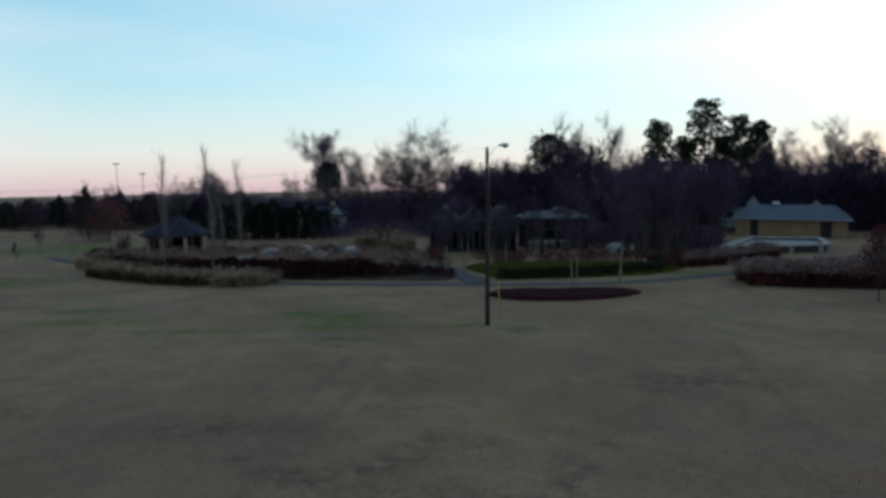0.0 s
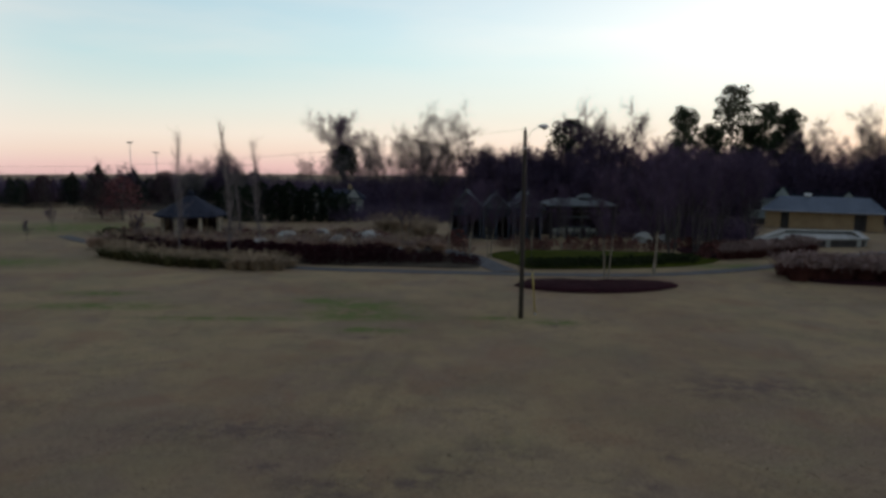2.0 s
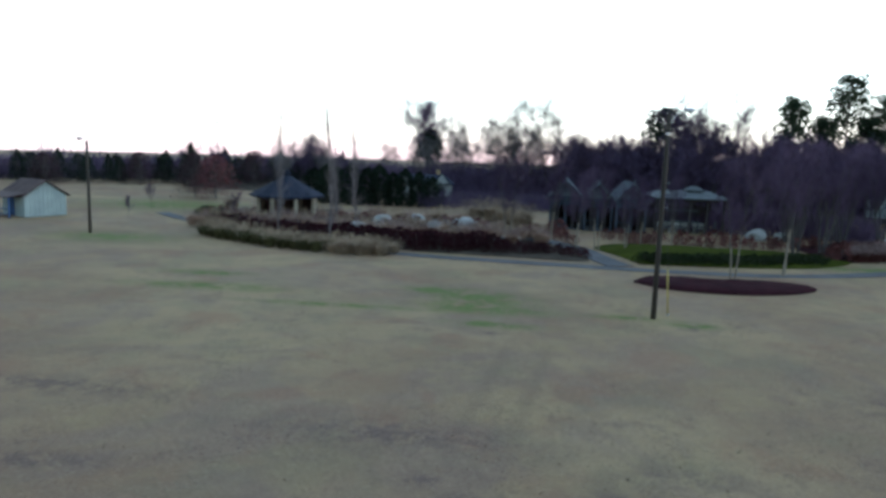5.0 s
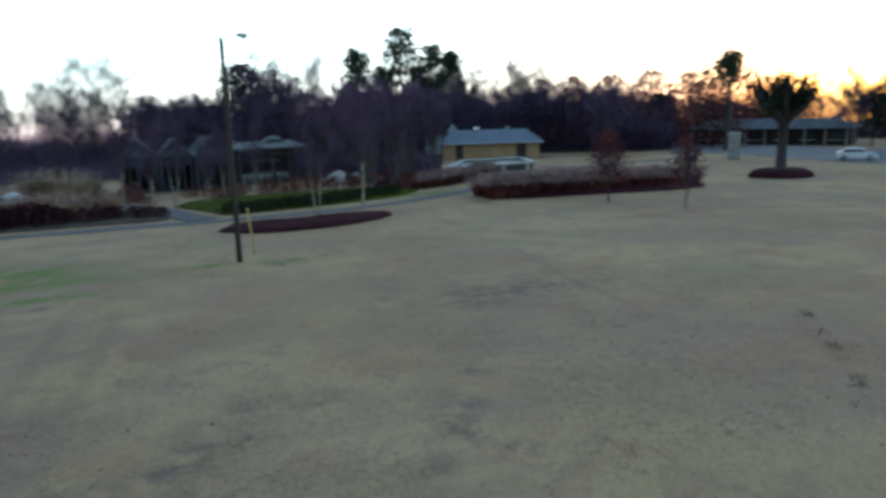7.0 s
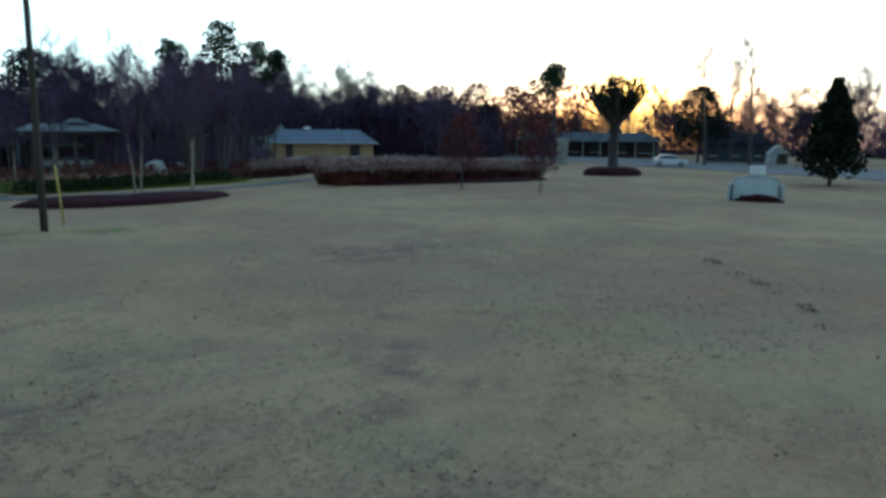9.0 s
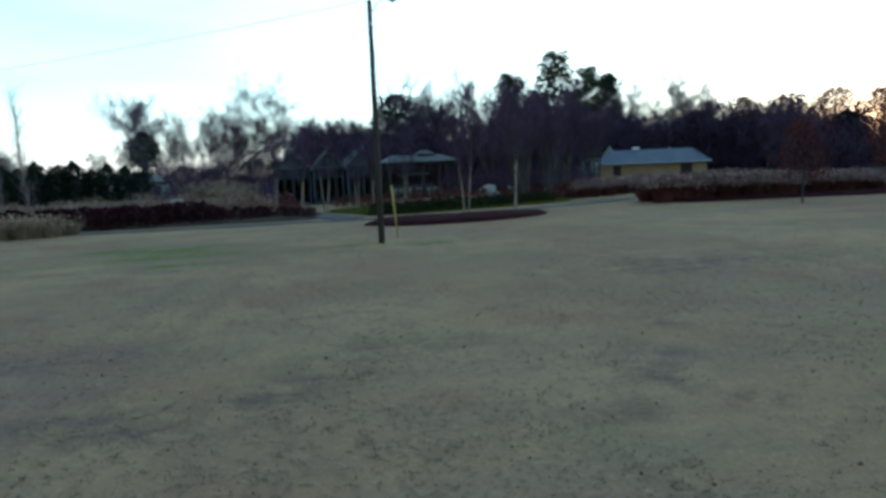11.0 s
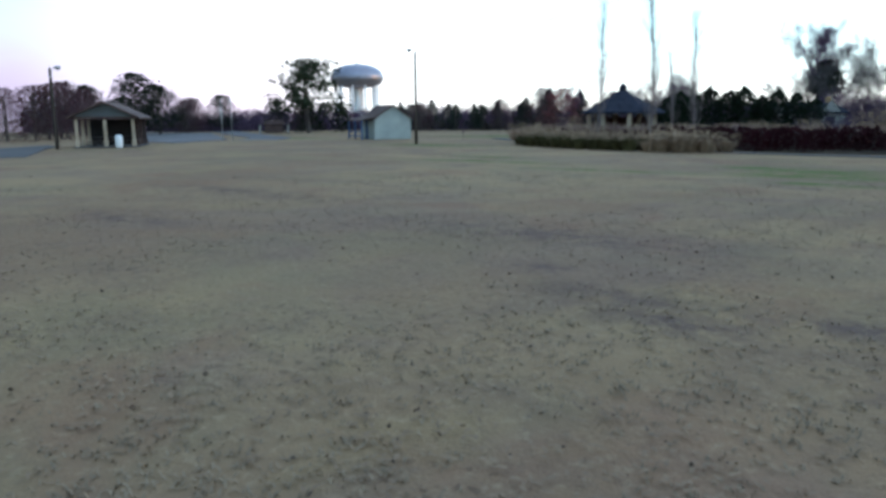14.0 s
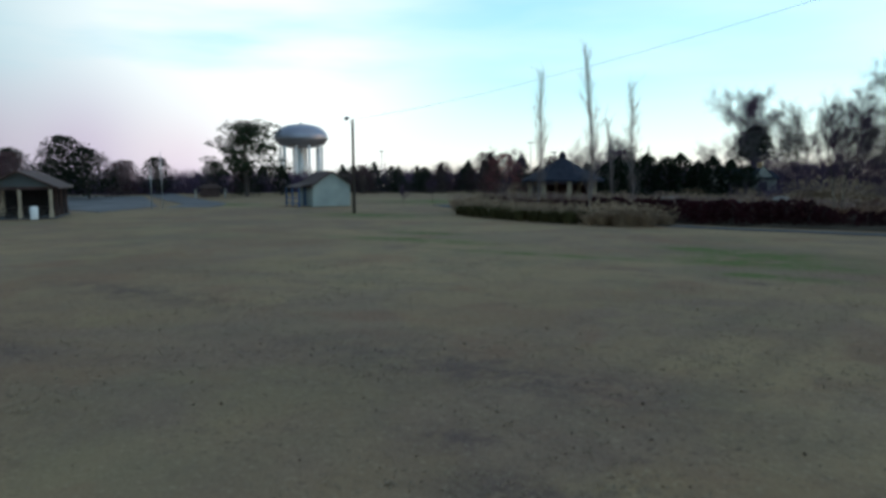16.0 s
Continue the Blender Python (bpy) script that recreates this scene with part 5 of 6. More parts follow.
scatter(bare_more := [(copy_thing(b, b.matrix_world), h) for b, h in bare[:3]], [(60, 123, 12.3), (66, 119, 11.5), (71, 119, 11.0), (100, 79, 13.4), (99, 75, 12.1), (98, 69, 10.9), (95, 61, 12.0), (100, 59, 13.7), (104, 57, 12.7), (94, 47, 14.2), (99, 67, 9.7), (-65, 129, 9.0), (-41, 130, 10.1), (-37, 131, 8.1), (-45, 134, 8.1), (-55, 120, 8.0)], "bare woodland trees")
tall_bare = bare_tree(21, 16.5, 0.3, [(6, 28, 0.42, 0.4, 0.62), (5, 38, 0.5, 0.2, 0.3), (7, 40, 0.55, 0.1, 0.2), (6, 40, 0.7, 0.1, 0.15)], BARK, TWIG, "tall bare tree rising above the wood with a forked top")
scatter([(tall_bare, 20.5)], [(82, 60, 17.5), (88, 57, 18.0), (92, 62, 15.0), (67, 30.5, 17.5)])

# the wood behind the garden: rank behind rank
rnd = random.Random(5)
thick = [(bare_tree(s, 7.0, 0.12, [(10, 40, 0.55, 0.3, 0.12), (5, 42, 0.55, 0.1, 0.15), (5, 42, 0.6, 0.05, 0.15), (6, 44, 0.75, 0.0, 0.1, 0.027)], BARK, TWIG, "slender bare tree in the thicket", name="thicket_tree"), 9.0) for s in (31, 32, 33)]
rows = []
for k in range(64):
    a = radians(3 + 36 * (k + rnd.uniform(-0.4, 0.4)) / 64)
    r = rnd.choice((104, 112, 120, 128))
    x, y = -3 + r * math.sin(a), 6 + r * math.cos(a)
    if 40 < x < 60 and y < 108:
        y += 14
    rows.append((x, y, rnd.uniform(7.5, 12.0)))
scatter(thick, rows, "thicket trees", rnd=rnd)
rows = []
for k in range(22):
    a = radians(46 + 58 * k / 22)
    r = rnd.uniform(138, 150) if a < 1.1 else rnd.uniform(114, 128)
    rows.append((-3 + r * math.sin(a), 6 + r * math.cos(a), rnd.uniform(6, 10)))
scatter([(copy_thing(t, t.matrix_world), h) for t, h in thick[:2]], rows, "thicket trees", rnd=rnd)


def brush(name, label, arc, radii, height, count, mat, seed, thick=0.05):
    """The inside of a wood, too fine to count: upright stems and crossing twigs in a deep belt."""
    rnd = random.Random(seed)
    m = Mesh()
    for _ in range(count):
        a, r = radians(rnd.uniform(*arc)), rnd.uniform(*radii)
        x, y = -3 + r * math.sin(a), 6 + r * math.cos(a)
        top = height * (0.75 + 0.5 * noise.noise((x * 0.07, y * 0.07, seed)))
        z = top * rnd.random() ** 1.3
        ln = rnd.uniform(1.0, 2.8)
        w = Vector((rnd.gauss(0, 0.45), rnd.gauss(0, 0.45), rnd.uniform(0.2, 1.0))).normalized()
        p = Vector((x, y, max(0.0, z - 0.3)))
        q = p + w * ln * 0.5 + Vector((rnd.uniform(-0.15, 0.15), rnd.uniform(-0.15, 0.15), 0))
        m.spike(p, q + w * ln * 0.5, thick * 1.1)
    return solo(name, m, mat, label, "thicket", "stuff")


brush("wood_thicket", "dense leafless thicket of the wood", (3, 43), (116, 138), 9.5, 52000, TWIG, 3, 0.05)
brush("wood_thicket", "low leafless thicket behind the hollies", (-8, 4), (118, 142), 6.4, 10000, TWIG, 5, 0.04)
brush("wood_thicket", "low leafless thicket beyond the gazebo", (-15, -8), (120, 144), 4.6, 7000, TWIG, 7, 0.04)
brush("wood_thicket", "dense leafless thicket of the wood beyond the road", (43, 92), (146, 164), 9.5, 36000, TWIG, 4, 0.055)
brush("far_thicket", "far leafless thicket behind the cedar row", (-64, -14), (142, 160), 4.4, 20000, TWIG, 6, 0.07)

brush("shrub_thicket", "low leafless shrubs behind the hollies", (-9, 4), (92, 106), 1.8, 2200, TWIG, 9, 0.03)
brush("shrub_thicket", "low leafless shrubs under the purplish trees", (10, 25), (79, 92), 2.2, 4200, PALE_TWIG, 8, 0.03)
pines = [(pine(41, 17, 0.45, 3.4, "tall dark pine standing above the wood"), 17.6), (pine(42, 15, 0.5, 2.8, "dark pine with an open crown"), 15.6)]
scatter(pines, [(46.0, 125, 21.4), (37.6, 124, 17.9), (50.2, 122, 18.4), (41.8, 123, 14.9), (50.2, 127, 14.8), (54.4, 123, 17.6)], "pines above the wood")
scatter([(leafy(44, 11, 8, EVERGREEN, "dark round-headed evergreen tree in the wood", "evergreen_tree", "tree", "dome", 5200, 0.32, 0.2, 0.3), 11.2)], [(21.4, 140, 16.4), (88, 64.5, 10.5), (84, 103, 9.0)])
scatter([(leafy(45, 11, 5.4, EVERGREEN, "ball of dark ivy round a bare tree", "ivy_tree", "tree", "dome", 5200, 0.34, 0.25, 0.50), 9.2)], [(-23.0, 148, 11.4)])
scatter([(bare_tree(22, 7.5, 0.24, TALL, BARK, TWIG, "bare tree whose fine open crown rises out of an ivy ball"), 13)], [(-22.6, 148.4, 19.5)])
scatter([(pine(46, 12, 0.70, 2.6, "bare trunk with a single high tuft of needles", 26, 90, girth=0.36), 12.6)], [(80, 84, 14.6)])
scatter([(pine(47, 12, 0.26, 4.4, "broad open-crowned pine beside the water tower", 46, 110), 12)], [(-88, 93.4, 12.0)], squash=(1.75, 1.76))

russet = [(leafy(s, 7, 6.5, RUSSET, "russet tree still holding dry leaves", "russet_tree", "tree", "dome", 2600, 0.23, 0.16, 0.12), 7.1) for s in (51, 52)]
scatter(russet, [(86, 118, 13.0), (92, 114, 13.5), (97, 109, 13.0), (101, 104, 12.5), (80, 122, 13.0), (104, 99, 11.5), (74, 124, 12.5), (70, 108, 10.0), (77, 105, 8.7), (77, 101, 9.6), (85, 102, 8.8), (83, 93, 10.5), (70, 113, 7.2), (86, 90, 7.7), (65, 106, 6.1), (-46, 99, 6.0)], "russet trees")
dark = [(leafy(s, 6, 5, CEDAR, "dark green cedar in a far tree row", "cedar_tree", "tree", "cone" if s % 2 else "dome", 1900, 0.28, 0.14, 0.05), 6.2) for s in (61, 62, 63)]
rows = [ (-118, 108, 4.0), (-115, 112, 4.0), (-91, 96, 5.6), (-88, 101, 5.2), (-94, 92, 5.4), (-54, 121, 6.5), (-61, 123, 7.0)]
for k in (0, 1, *range(8, 34)):
    t = k / 33
    rows.append((-104 + 66 * t + rnd.uniform(-1, 1), 108 + 30 * t + rnd.uniform(-2, 2), rnd.uniform(4.0, 5.4) + 0.9 * t))
scatter(dark, rows, "far row of cedars", rnd=rnd)
scatter([(leafy(s, 8, 7.6, EVERGREEN, "broad dark round-headed tree beyond the parking area", "round_tree", "tree", "dome", 3400, 0.3, 0.2, 0.16), 8.2) for s in (64, 65)], [(-103.6, 73.3, 9.2), (-99.6, 74.5, 7.4), (-112.5, 70.4, 7.6), (-110.4, 93.5, 6.6), (-120.9, 81.1, 6.2)], "round trees beyond the parking area")
plum = [(leafy(s, 7, 7.2, PLUM, "dark plum-brown leafless tree with a dense crown", "plum_tree", "tree", "dome", 4200, 0.17, 0.16, 0.1), 7.1) for s in (53, 54)]
scatter(plum, [(-83.4, 46.6, 5.6), (-85.6, 50.5, 6.0), (-88.7, 53.4, 6.4), (-91.8, 56.3, 6.8), (-96, 59.1, 7.2), (-102.2, 64.8, 6.6), (-111.2, 87.5, 6.0), (-107, 83.7, 5.4), (-115.3, 91.3, 6.0), (-98.9, 102, 5.0), (-80, 112, 5.0), (-68, 119, 5.4), (-50, 124, 6.2), (-49.4, 100, 6.2)], "dark leafless trees in the west")
holly = [(leafy(s, 5, 3.2, EVERGREEN, "dense dark holly in a screening row", "holly_tree", "tree", "column", 1900, 0.3, 0.12, 0.02), 5.2) for s in (71, 72)]
scatter(holly, [(-33.0, 102, 4.7), (-30.6, 99.5, 5.3), (-28.8, 99.0, 5.0), (-27.2, 99.4, 5.7), (-24.9, 99.2, 5.2), (-23.3, 99.2, 5.6), (-21.5, 100, 4.6), (-19.8, 99.6, 5.2), (-18.0, 100, 4.8), (-16.2, 100.3, 4.2)], "screen of dark hollies")
scatter([(leafy(74, 8.8, 4.3, EVERGREEN, "dark conical magnolia on the lawn's edge", "magnolia_tree", "tree", "cone", 5200, 0.40, 0.2, 0.14), 9.0)], [(57.2, 34.8, 8.5)])

POP = [(64, 16, 0.14, 0.95, 0.12), (4, 18, 0.5, 0.85, 0.2), (4, 20, 0.6, 0.7, 0.2, 0.004)]
pop = bare_tree(81, 10.6, 0.034, POP, POPLAR_TWIG, POPLAR_TWIG, "tall narrow bare poplar behind the grass row", name="poplar_tree")
scatter([(pop, 11.4)], [(-19.6, 60.8, 12.0), (-25.4, 65.2, 11.5), (-22.0, 72.1, 8.1), (-19.8, 71.0, 11.0)], "narrow poplars", squash=(1.6, 1.9))

MYRTLE = [(9, 30, 0.42, 0.35, 0.34), (6, 34, 0.5, 0.2, 0.25), (6, 36, 0.6, 0.1, 0.2), (5, 38, 0.65, 0.1, 0.15, 0.007)]
myrtle = [(bare_tree(s, 7.0, 0.075, MYRTLE, BARK, PALE_TWIG, "pale-trunked bare tree with reddish fine twigs", 2, 0.012, "pale_trunk_tree", PALE_BARK), 9.0) for s in (91, 92)]
scatter(myrtle, [(10.4, 55.4, 9.6), (14.6, 57.8, 10.2), (2.2, 66.2, 8.0), (-1.5, 71.0, 8.2), (-5.4, 67.5, 8.8), (0.3, 64.6, 7.6), (4.8, 67.5, 6.6), (6.4, 69.6, 6.8), (9.5, 71.5, 7.5)], "pale-trunked trees round the green lawn")
purple = [(bare_tree(s, 7.0, 0.10, MYRTLE, BARK, PALE_TWIG, "dark bare tree with a dense purplish crown", 3, 0.12, "purple_crown_tree"), 9.0) for s in (93, 94)]
scatter(purple, [(19.0, 68, 10.5), (22, 70, 11.0), (24.5, 72.5, 10.5), (21.5, 75, 11.5), (27, 78, 10.0), (30, 77, 10.5), (22, 79, 11.0), (24, 81, 11.0), (29, 82, 10.5), (25, 76, 11.0), (21, 84, 11.5), (26, 83, 11.0), (33, 86, 10.5), (31, 92, 11.0), (23, 90, 11.5)], "purplish trees behind the green lawn")


def pollard():
    """A stout pruned tree: thick bole, short upward limbs with tufts of shoots."""
    rnd = random.Random(17)
    wood, tuft = Mesh(), Mesh()
    wood.tube([(0, 0, -0.2), (0.02, 0, 0.4), (0, 0, 1.6), (0.05, 0, 3.4), (0.1, 0, 4.9)], [0.85, 0.52, 0.44, 0.42, 0.5], 12, False)
    for k in range(9):
        clump(tuft, rnd, (rnd.uniform(-0.1, 0.1), rnd.uniform(-0.1, 0.1), 2.6 + k * 0.26), 0.5, 30, 0.22, 0.8)
    for k in range(26):
        a = 6.283 * k / 26 * 3 + rnd.uniform(-0.2, 0.2)
        up = rnd.uniform(1.2, 4.0)
        out = rnd.uniform(0.6, 2.9)
        end = Vector((math.cos(a) * out, math.sin(a) * out, 4.5 + up))
        wood.tube([(0, 0, 4.3), tuple(Vector((math.cos(a) * out * 0.65, math.sin(a) * out * 0.65, 4.6 + up * 0.45))), tuple(end)], [0.34, 0.22, 0.10], 7, False)
        for q in range(3):
            b = Vector((0, 0, 4.6)).lerp(end, 0.45 + 0.25 * q)
            clump(tuft, rnd, b, 0.72, 56, 0.24, 0.9)
        for _ in range(14):
            w = Vector((rnd.uniform(-1, 1), rnd.uniform(-1, 1), rnd.uniform(0.3, 1.4))).normalized()
            tuft.tube([end - w * 0.3, end + w * rnd.uniform(0.5, 1.7)], [0.03, 0.008], 3, False)
    t = thing("ivy_clad_tree", "stout ivy-clad tree with stubby limbs on a mulch mound", "tree", at=(54.0, 53.5, 0.55))
    part("trunk", wood, DARK_WOOD, t, "", True)
    part("crown", tuft, EVERGREEN, t)
    long = Mesh().tube([(-0.3, 0.2, 4.9), (-1.9, 0.8, 5.2), (-3.2, 1.4, 5.8), (-4.0, 1.8, 6.6)], [0.16, 0.12, 0.08, 0.03], 6, False)
    part("limb", long, DARK_WOOD, t, "long bare side limb", True)
    return t


pollard()
sap = [(bare_tree(s, 2.6, 0.022, [(9, 36, 0.5, 0.3, 0.35), (5, 36, 0.55, 0.2, 0.2), (4, 36, 0.6, 0.1, 0.2)], BARK, PALE_TWIG, "young bare sapling on the lawn with reddish twigs", name="sapling"), 3.6) for s in (101, 102)]
scatter(sap, [(32.0, 42.8, 4.4), (30.0, 48.2, 4.6), (-44.1, 73.7, 2.4), (-46.7, 83.1, 3.2), (-34.0, 76.0, 3.0)], "young saplings")
scatter([(leafy(103, 3.0, 1.7, RED_TWIG, "young russet tree on the lawn", "russet_sapling", "tree", "dome", 2200, 0.075, 0.02, 0.30), 3.1)], [(30.1, 48.5, 5.4), (32.2, 43.1, 5.0)], "russet saplings")

# the row of ornamental grass in front
rnd = random.Random(8)
straw = [(grass_clump(s, 1.5, 1.9, OLIVE_GRASS if s < 3 else STRAW_GRASS, "olive and straw ornamental grass in the front row" if s < 3 else "straw-coloured ornamental grass in the front row", 300, STRAW_GRASS, plumes=0.16), 1.5) for s in (1, 2, 3)]
row = smooth_line([(-31.9, 64.6), (-27.3, 61.5), (-22.6, 59.3), (-17.8, 58.2), (-14.8, 58.1)], 0.5)
rows_o, rows_s = [], []
for k in range(0, len(row), 2):
    for off in (0.0, 1.25):
        x, y = row[k][0] + rnd.uniform(-0.2, 0.2) + off * 0.45, row[k][1] + off + rnd.uniform(-0.2, 0.2)
        (rows_s if k > len(row) * 0.72 or (off and rnd.random() < 0.5) else rows_o).append((x, y, rnd.uniform(1.2, 1.6)))
scatter(straw[:2], rows_o, "front row of ornamental grass", rnd=rnd, squash=(0.95, 1.15))
scatter(straw[2:], rows_s, "front row of ornamental grass", rnd=rnd, squash=(0.95, 1.2))

# burgundy shrubs behind the path, tawny grass behind them
burg = [(leafy(s, 1.5, 2.2, BURGUNDY, "dark burgundy shrub in a clipped mass", "burgundy_shrub", "shrub", "dome", 900, 0.12, 0.04, 0.0), 1.5) for s in (111, 112)]
rows = []
for k in range(46):
    x = -33.5 + 34.5 * k / 45
    for j in range(2):
        rows.append((x + rnd.uniform(-0.3, 0.3), 61.6 + j * 1.7 + max(0, -13 - x) * 0.42 + rnd.uniform(-0.3, 0.3), rnd.uniform(1.35, 1.65) * (0.8 if x < -21 else 1.0 if x < -6 else 0.8 - 0.05 * (x + 6))))
scatter(burg, rows, "mass of burgundy shrubs", rnd=rnd, squash=(1.0, 1.2))
tawny = [(grass_clump(s, 1.6, 2.0, TAWNY_GRASS, "tawny ornamental grass in the garden bed", 240, p), 1.6) for s, p in ((4, STRAW_GRASS), (5, MAUVE_PLUME))]
rows = []
for k in range(84):
    t = k / 83
    rows.append((-35 + 33 * t + rnd.uniform(-0.8, 0.8), 71.5 - 4.5 * t + rnd.uniform(-2.6, 3.2) + max(0, t - 0.5) * 4, rnd.uniform(1.2, 1.6)))
for k in range(60):
    rows.append((-35 + 30 * k / 59 + rnd.uniform(-0.8, 0.8), 83 - 6 * k / 59 + rnd.uniform(-6, 5), rnd.uniform(1.0, 1.5)))
scatter(tawny, rows, "tawny grasses in the garden", rnd=rnd, squash=(0.95, 1.2), lift=0.18)
rust = [(leafy(s, 1.3, 2.0, RUST_SHRUB, "low rust-coloured shrub in the garden bed", "rust_shrub", "shrub", "dome", 440, 0.16, 0.04, 0.0), 1.3) for s in (121, 122)]
rows = []
for k in range(30):
    t = k / 29
    rows.append((-38 + 28 * t + rnd.uniform(-1, 1), 78.5 - 3 * t + rnd.uniform(-2, 2), rnd.uniform(0.7, 1.2)))
scatter(rust, rows, "rusty shrubs", rnd=rnd, squash=(0.95, 1.25), lift=0.22)
rust = [(copy_thing(b, b.matrix_world), h) for b, h in rust]
rows = []
for k in range(16):
    rows.append((-9 + rnd.uniform(0, 9), 68 + rnd.uniform(0, 10), rnd.uniform(0.8, 1.5)))
for k in range(26):
    rows.append((4.0 + 19 * k / 25 + rnd.uniform(-0.5, 0.5), 72.8 + rnd.uniform(-1.0, 2.4), rnd.uniform(0.8, 1.4)))
for k in range(24):
    rows.append((21.5 + 13 * k / 24 + rnd.uniform(-0.6, 0.6), 67 + 8.5 * k / 24 + rnd.uniform(-0.5, 3.0), rnd.uniform(0.9, 1.5)))
scatter(rust, rows, "rusty shrubs", rnd=rnd, squash=(0.95, 1.25))
miscanthus = grass_clump(9, 3.0, 3.4, STRAW_GRASS, "big straw-coloured plume grass in the garden", 760, STRAW_GRASS)
scatter([(miscanthus, 3.0)], [(-7.4, 83.5, 2.9), (-9.3, 84.5, 2.5), (-5.6, 84.8, 2.6), (-5.9, 81.2, 2.6), (-3.8, 82.4, 2.3), (-13.0, 80.0, 1.9), (-4.6, 79.5, 2.1), (-17, 79, 1.8), (-37.5, 84, 2.3)], "big plume grasses", lift=0.16)
low = [(leafy(s, 0.7, 1.8, LOW_GREEN, "low clipped dark green hedge plant edging the lawn", "hedge_plant", "shrub", "dome", 420, 0.13, 0.03, 0.0), 0.7) for s in (131, 132)]
rows = []
for k in range(22):
    t = k / 21
    rows.append((5.4 + 14.0 * t, 60.6 + 0.5 * t + 3.0 * t * t + rnd.uniform(-0.2, 0.2), rnd.uniform(0.8, 1.0)))
    rows.append((5.7 + 14.0 * t, 61.7 + 0.5 * t + 3.0 * t * t + rnd.uniform(-0.2, 0.2), rnd.uniform(0.7, 0.9)))
for k in range(9):
    rows.append((-35.5 - 3.2 * k / 8, 76.5 + 3.5 * k / 8, rnd.uniform(0.9, 1.2)))
scatter(low, rows, "low green hedge", rnd=rnd, squash=(1.0, 1.2))
fawn = [(grass_clump(s, 1.5, 1.9, m, "tall reddish-brown ornamental grass with pale mauve plumes", 300, MAUVE_PLUME, plumes=0.55), 1.5) for s, m in ((6, RUST_SHRUB), (7, RUST_SHRUB), (8, RUST_SHRUB))]
rows = []
for k in range(28):
    t = k / 27
    for j in range(2):
        rows.append((25.3 + 18.0 * t + rnd.uniform(-0.4, 0.4), 56.2 - 2.5 * t + j * 2.0 + rnd.uniform(-0.4, 0.4), rnd.uniform(1.5, 2.4) * (1.0 - 0.25 * t)))
for k in range(16):
    rows.append((23.5 + 11.0 * k / 15 + rnd.uniform(-0.4, 0.4), 66.2 + 6.5 * k / 15 + rnd.uniform(-0.5, 0.8), rnd.uniform(1.2, 1.7)))
scatter(fawn, rows, "reddish grasses in the lawn bed", rnd=rnd, squash=(0.95, 1.2))


def boulder(seed, r):
    rnd = random.Random(seed)
    bm = bmesh.new()
    bmesh.ops.create_icosphere(bm, subdivisions=2, radius=1.0)
    for v in bm.verts:
        n = noise.noise(v.co * 1.3 + Vector((seed, 0, 0))) * 0.35
        v.co = v.co * (1 + n)
        v.co.x *= r * rnd.uniform(1.1, 1.15)
        v.co.y *= r * 0.9
        v.co.z = max(v.co.z, -0.4) * r * 0.75
    me = bpy.data.meshes.new("boulder")
    bm.to_mesh(me)
    bm.free()
    me.materials.append(STONE)
    return me


for k, (x, y, r) in enumerate([(-18.0, 75.5, 1.2), (-12.6, 74.0, 1.0), (-11.2, 76.5, 1.1), (-9.6, 76.0, 1.3), (-5.9, 66.8, 0.7), (-4.6, 67.6, 0.6), (-15.0, 78.5, 1.1), (19.5, 79.5, 1.0), (-19.6, 70.5, 1.0), (22.0, 80.0, 0.8)]):
    solo("boulder", boulder(k, r), STONE, "pale limestone boulder among the grasses", "boulder", smooth=True, group="garden boulders", at=(x, y, 0.08 + r * 0.22), turn=k * 47)

# ---- thatch and fallen leaves on the lawn ----
rnd = random.Random(77)
tufts = Mesh()
for _ in range(24000):
    r, a = 4.0 + 26.0 * rnd.random() ** 1.2, radians(rnd.uniform(-72, 75))
    x, y = -2 + r * math.sin(a), 11.5 + r * math.cos(a)
    if noise.noise((x * 0.5, y * 0.5, 7)) < rnd.uniform(-0.5, 0.35):
        continue
    for _ in range(3):
        b, lean = rnd.uniform(0, 6.283), rnd.uniform(0.6, 1.8)
        way = Vector((math.cos(b) * lean, math.sin(b) * lean, 1)).normalized()
        tufts.blade((x + rnd.uniform(-0.05, 0.05), y + rnd.uniform(-0.05, 0.05), -0.03), way, rnd.uniform(0.035, 0.07), 0.018, 0.3)
TUFT = material("dry_thatch", (0.12, 0.090, 0.062), (0.24, 0.180, 0.12), 0.8, 0.95, 0, 5)
solo("grass_tufts", tufts, TUFT, "dry brown grass tufts on the lawn", "grass", "stuff")
leaves = Mesh()
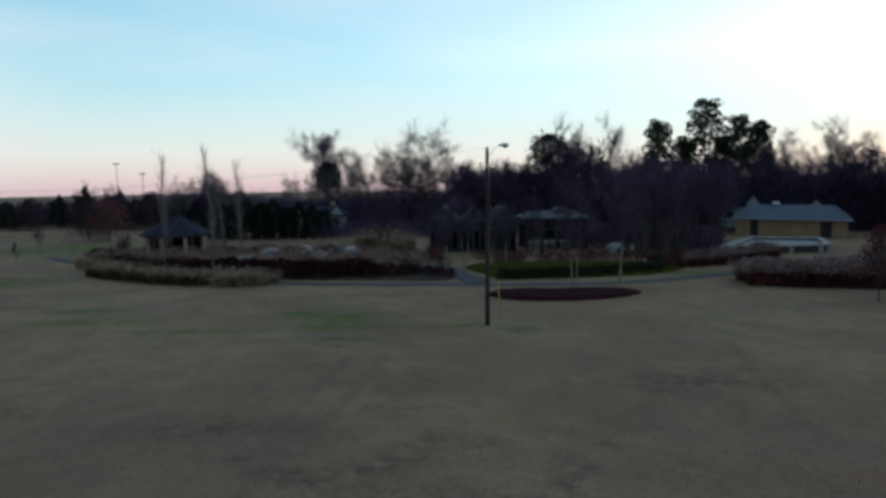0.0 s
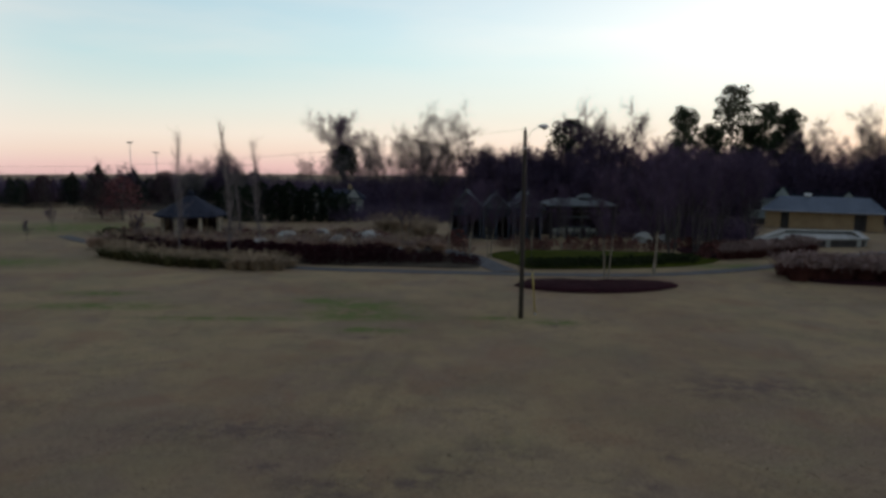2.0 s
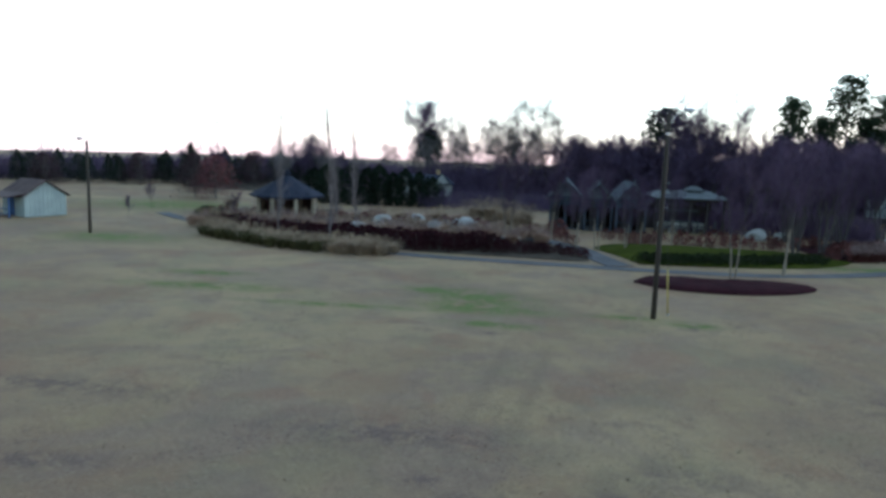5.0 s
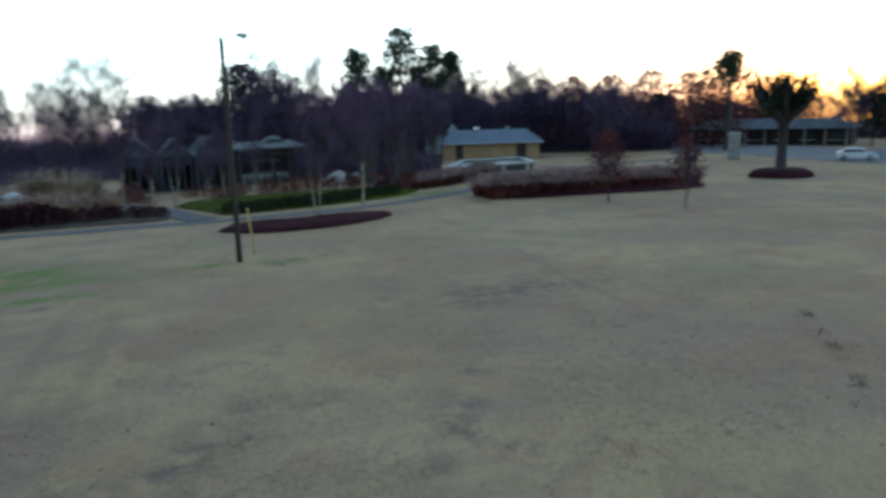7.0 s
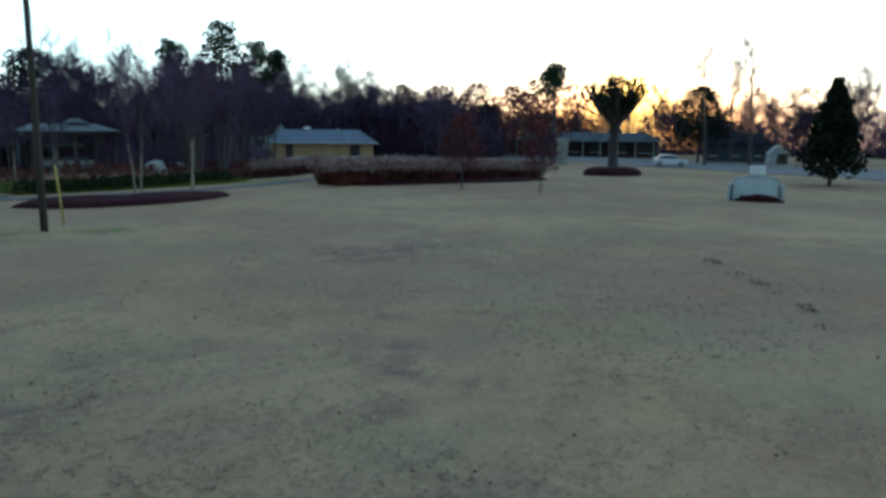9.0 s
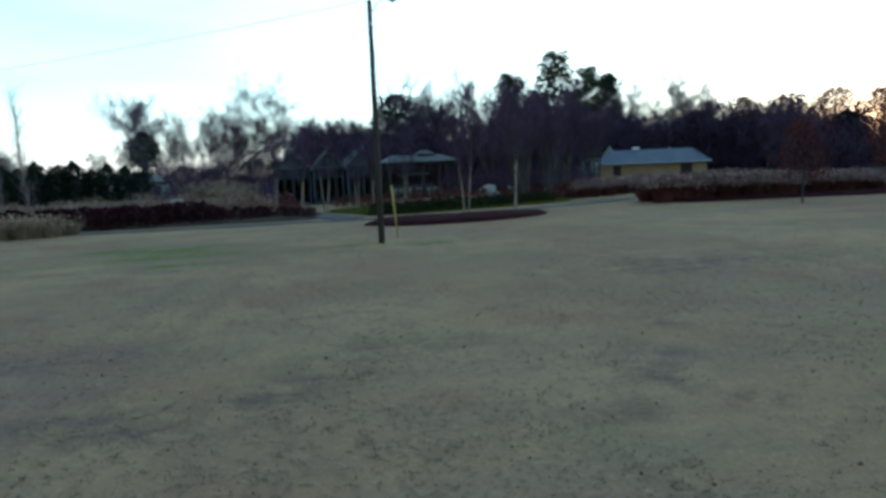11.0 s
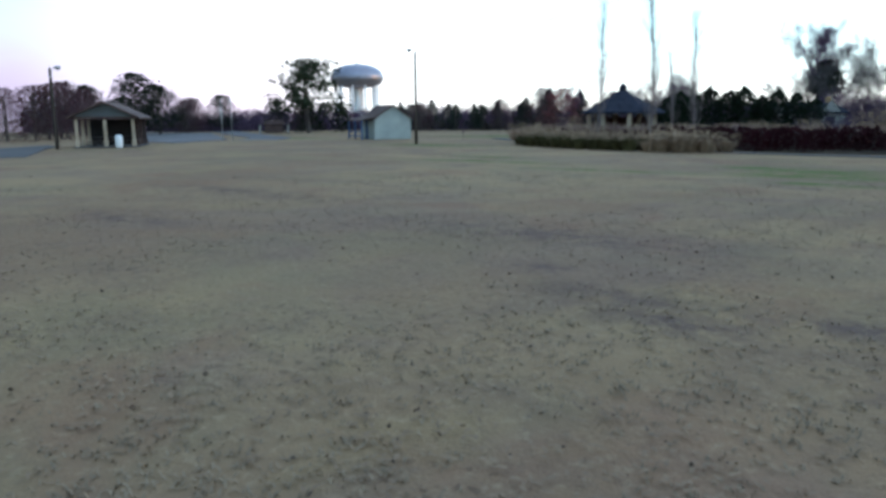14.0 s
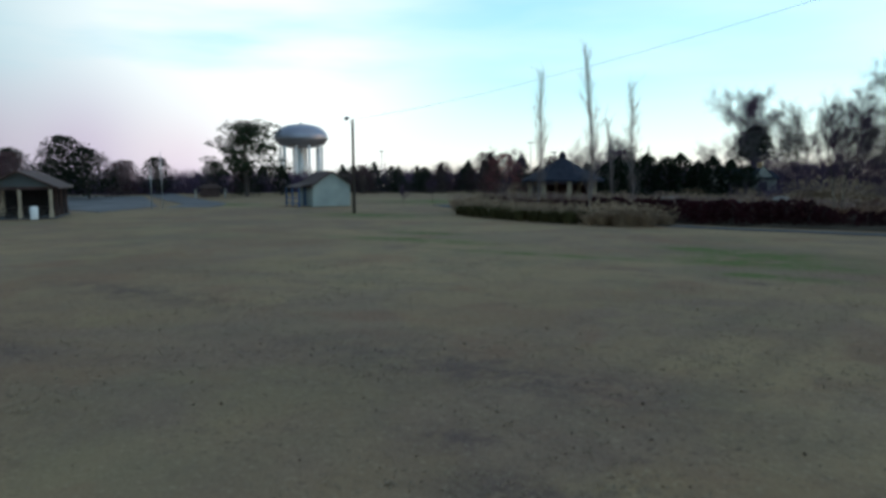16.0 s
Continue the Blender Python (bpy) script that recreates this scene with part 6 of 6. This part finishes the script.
for _ in range(2600):
    r, a = 3.0 + 30.0 * rnd.random() ** 1.2, radians(rnd.uniform(-75, 75))
    x, y = -2 + r * math.sin(a), 11.5 + r * math.cos(a)
    if noise.noise((x * 0.28, y * 0.28, 4)) + 0.6 * noise.noise((x * 1.1, y * 1.1, 9)) < rnd.uniform(-0.2, 0.7):
        continue
    leaves.leaf((x, y, 0.015), rnd.uniform(0.02, 0.07), rnd, 0.1)
litter = Mesh()
for _ in range(9000):
    r, a = 4.0 + 10.0 * rnd.random() ** 1.1, radians(rnd.uniform(-75, 70))
    x, y = -1.5 + r * math.sin(a), 11.0 + r * math.cos(a)
    if noise.noise((x * 0.45, y * 0.45, 5)) + 0.7 * noise.noise((x * 1.6, y * 1.6, 8)) < rnd.uniform(-0.3, 0.6):
        continue
    b = rnd.uniform(0, 6.283)
    way = Vector((math.cos(b), math.sin(b), rnd.uniform(0.02, 0.25))).normalized()
    litter.blade((x, y, 0.008), way, rnd.uniform(0.035, 0.10), rnd.uniform(0.018, 0.035), 0.3)
    if rnd.random() < 0.16:
        leaves.leaf((x, y, 0.012), rnd.uniform(0.02, 0.05), rnd, 0.08)
LITTER = material("dry_litter", (0.085, 0.055, 0.038), (0.26, 0.18, 0.115), 0.9, 0.95, 0, 6)
solo("dry_litter", litter, LITTER, "flattened dry brown blades and leaf scraps on the lawn", "leaf litter", "stuff")
LEAF = material("fallen_leaves", (0.03, 0.022, 0.016), (0.11, 0.07, 0.045), 1.5, 0.9, 0, 8)
solo("fallen_leaves", leaves, LEAF, "dark fallen leaves scattered over the lawn", "leaf litter", "stuff")
ditch = Mesh()
for k, (x, y) in enumerate(smooth_line([(17.5, 22.5), (16.3, 21.1), (15.0, 19.5), (13.5, 17.8), (11.9, 16.8)], 0.12)):
    if noise.noise((x * 1.1, y * 1.1, 2)) < -0.12:
        continue
    for _ in range(rnd.choice((2, 10, 18, 26))):
        ditch.leaf((x + rnd.gauss(0, 0.13), y + rnd.gauss(0, 0.13), 0.02 + rnd.uniform(0, 0.02)), rnd.uniform(0.02, 0.075), rnd, 0.2)
solo("leaf_drift", ditch, LEAF, "drift of dark leaves along a shallow rut", "leaf litter", "stuff")
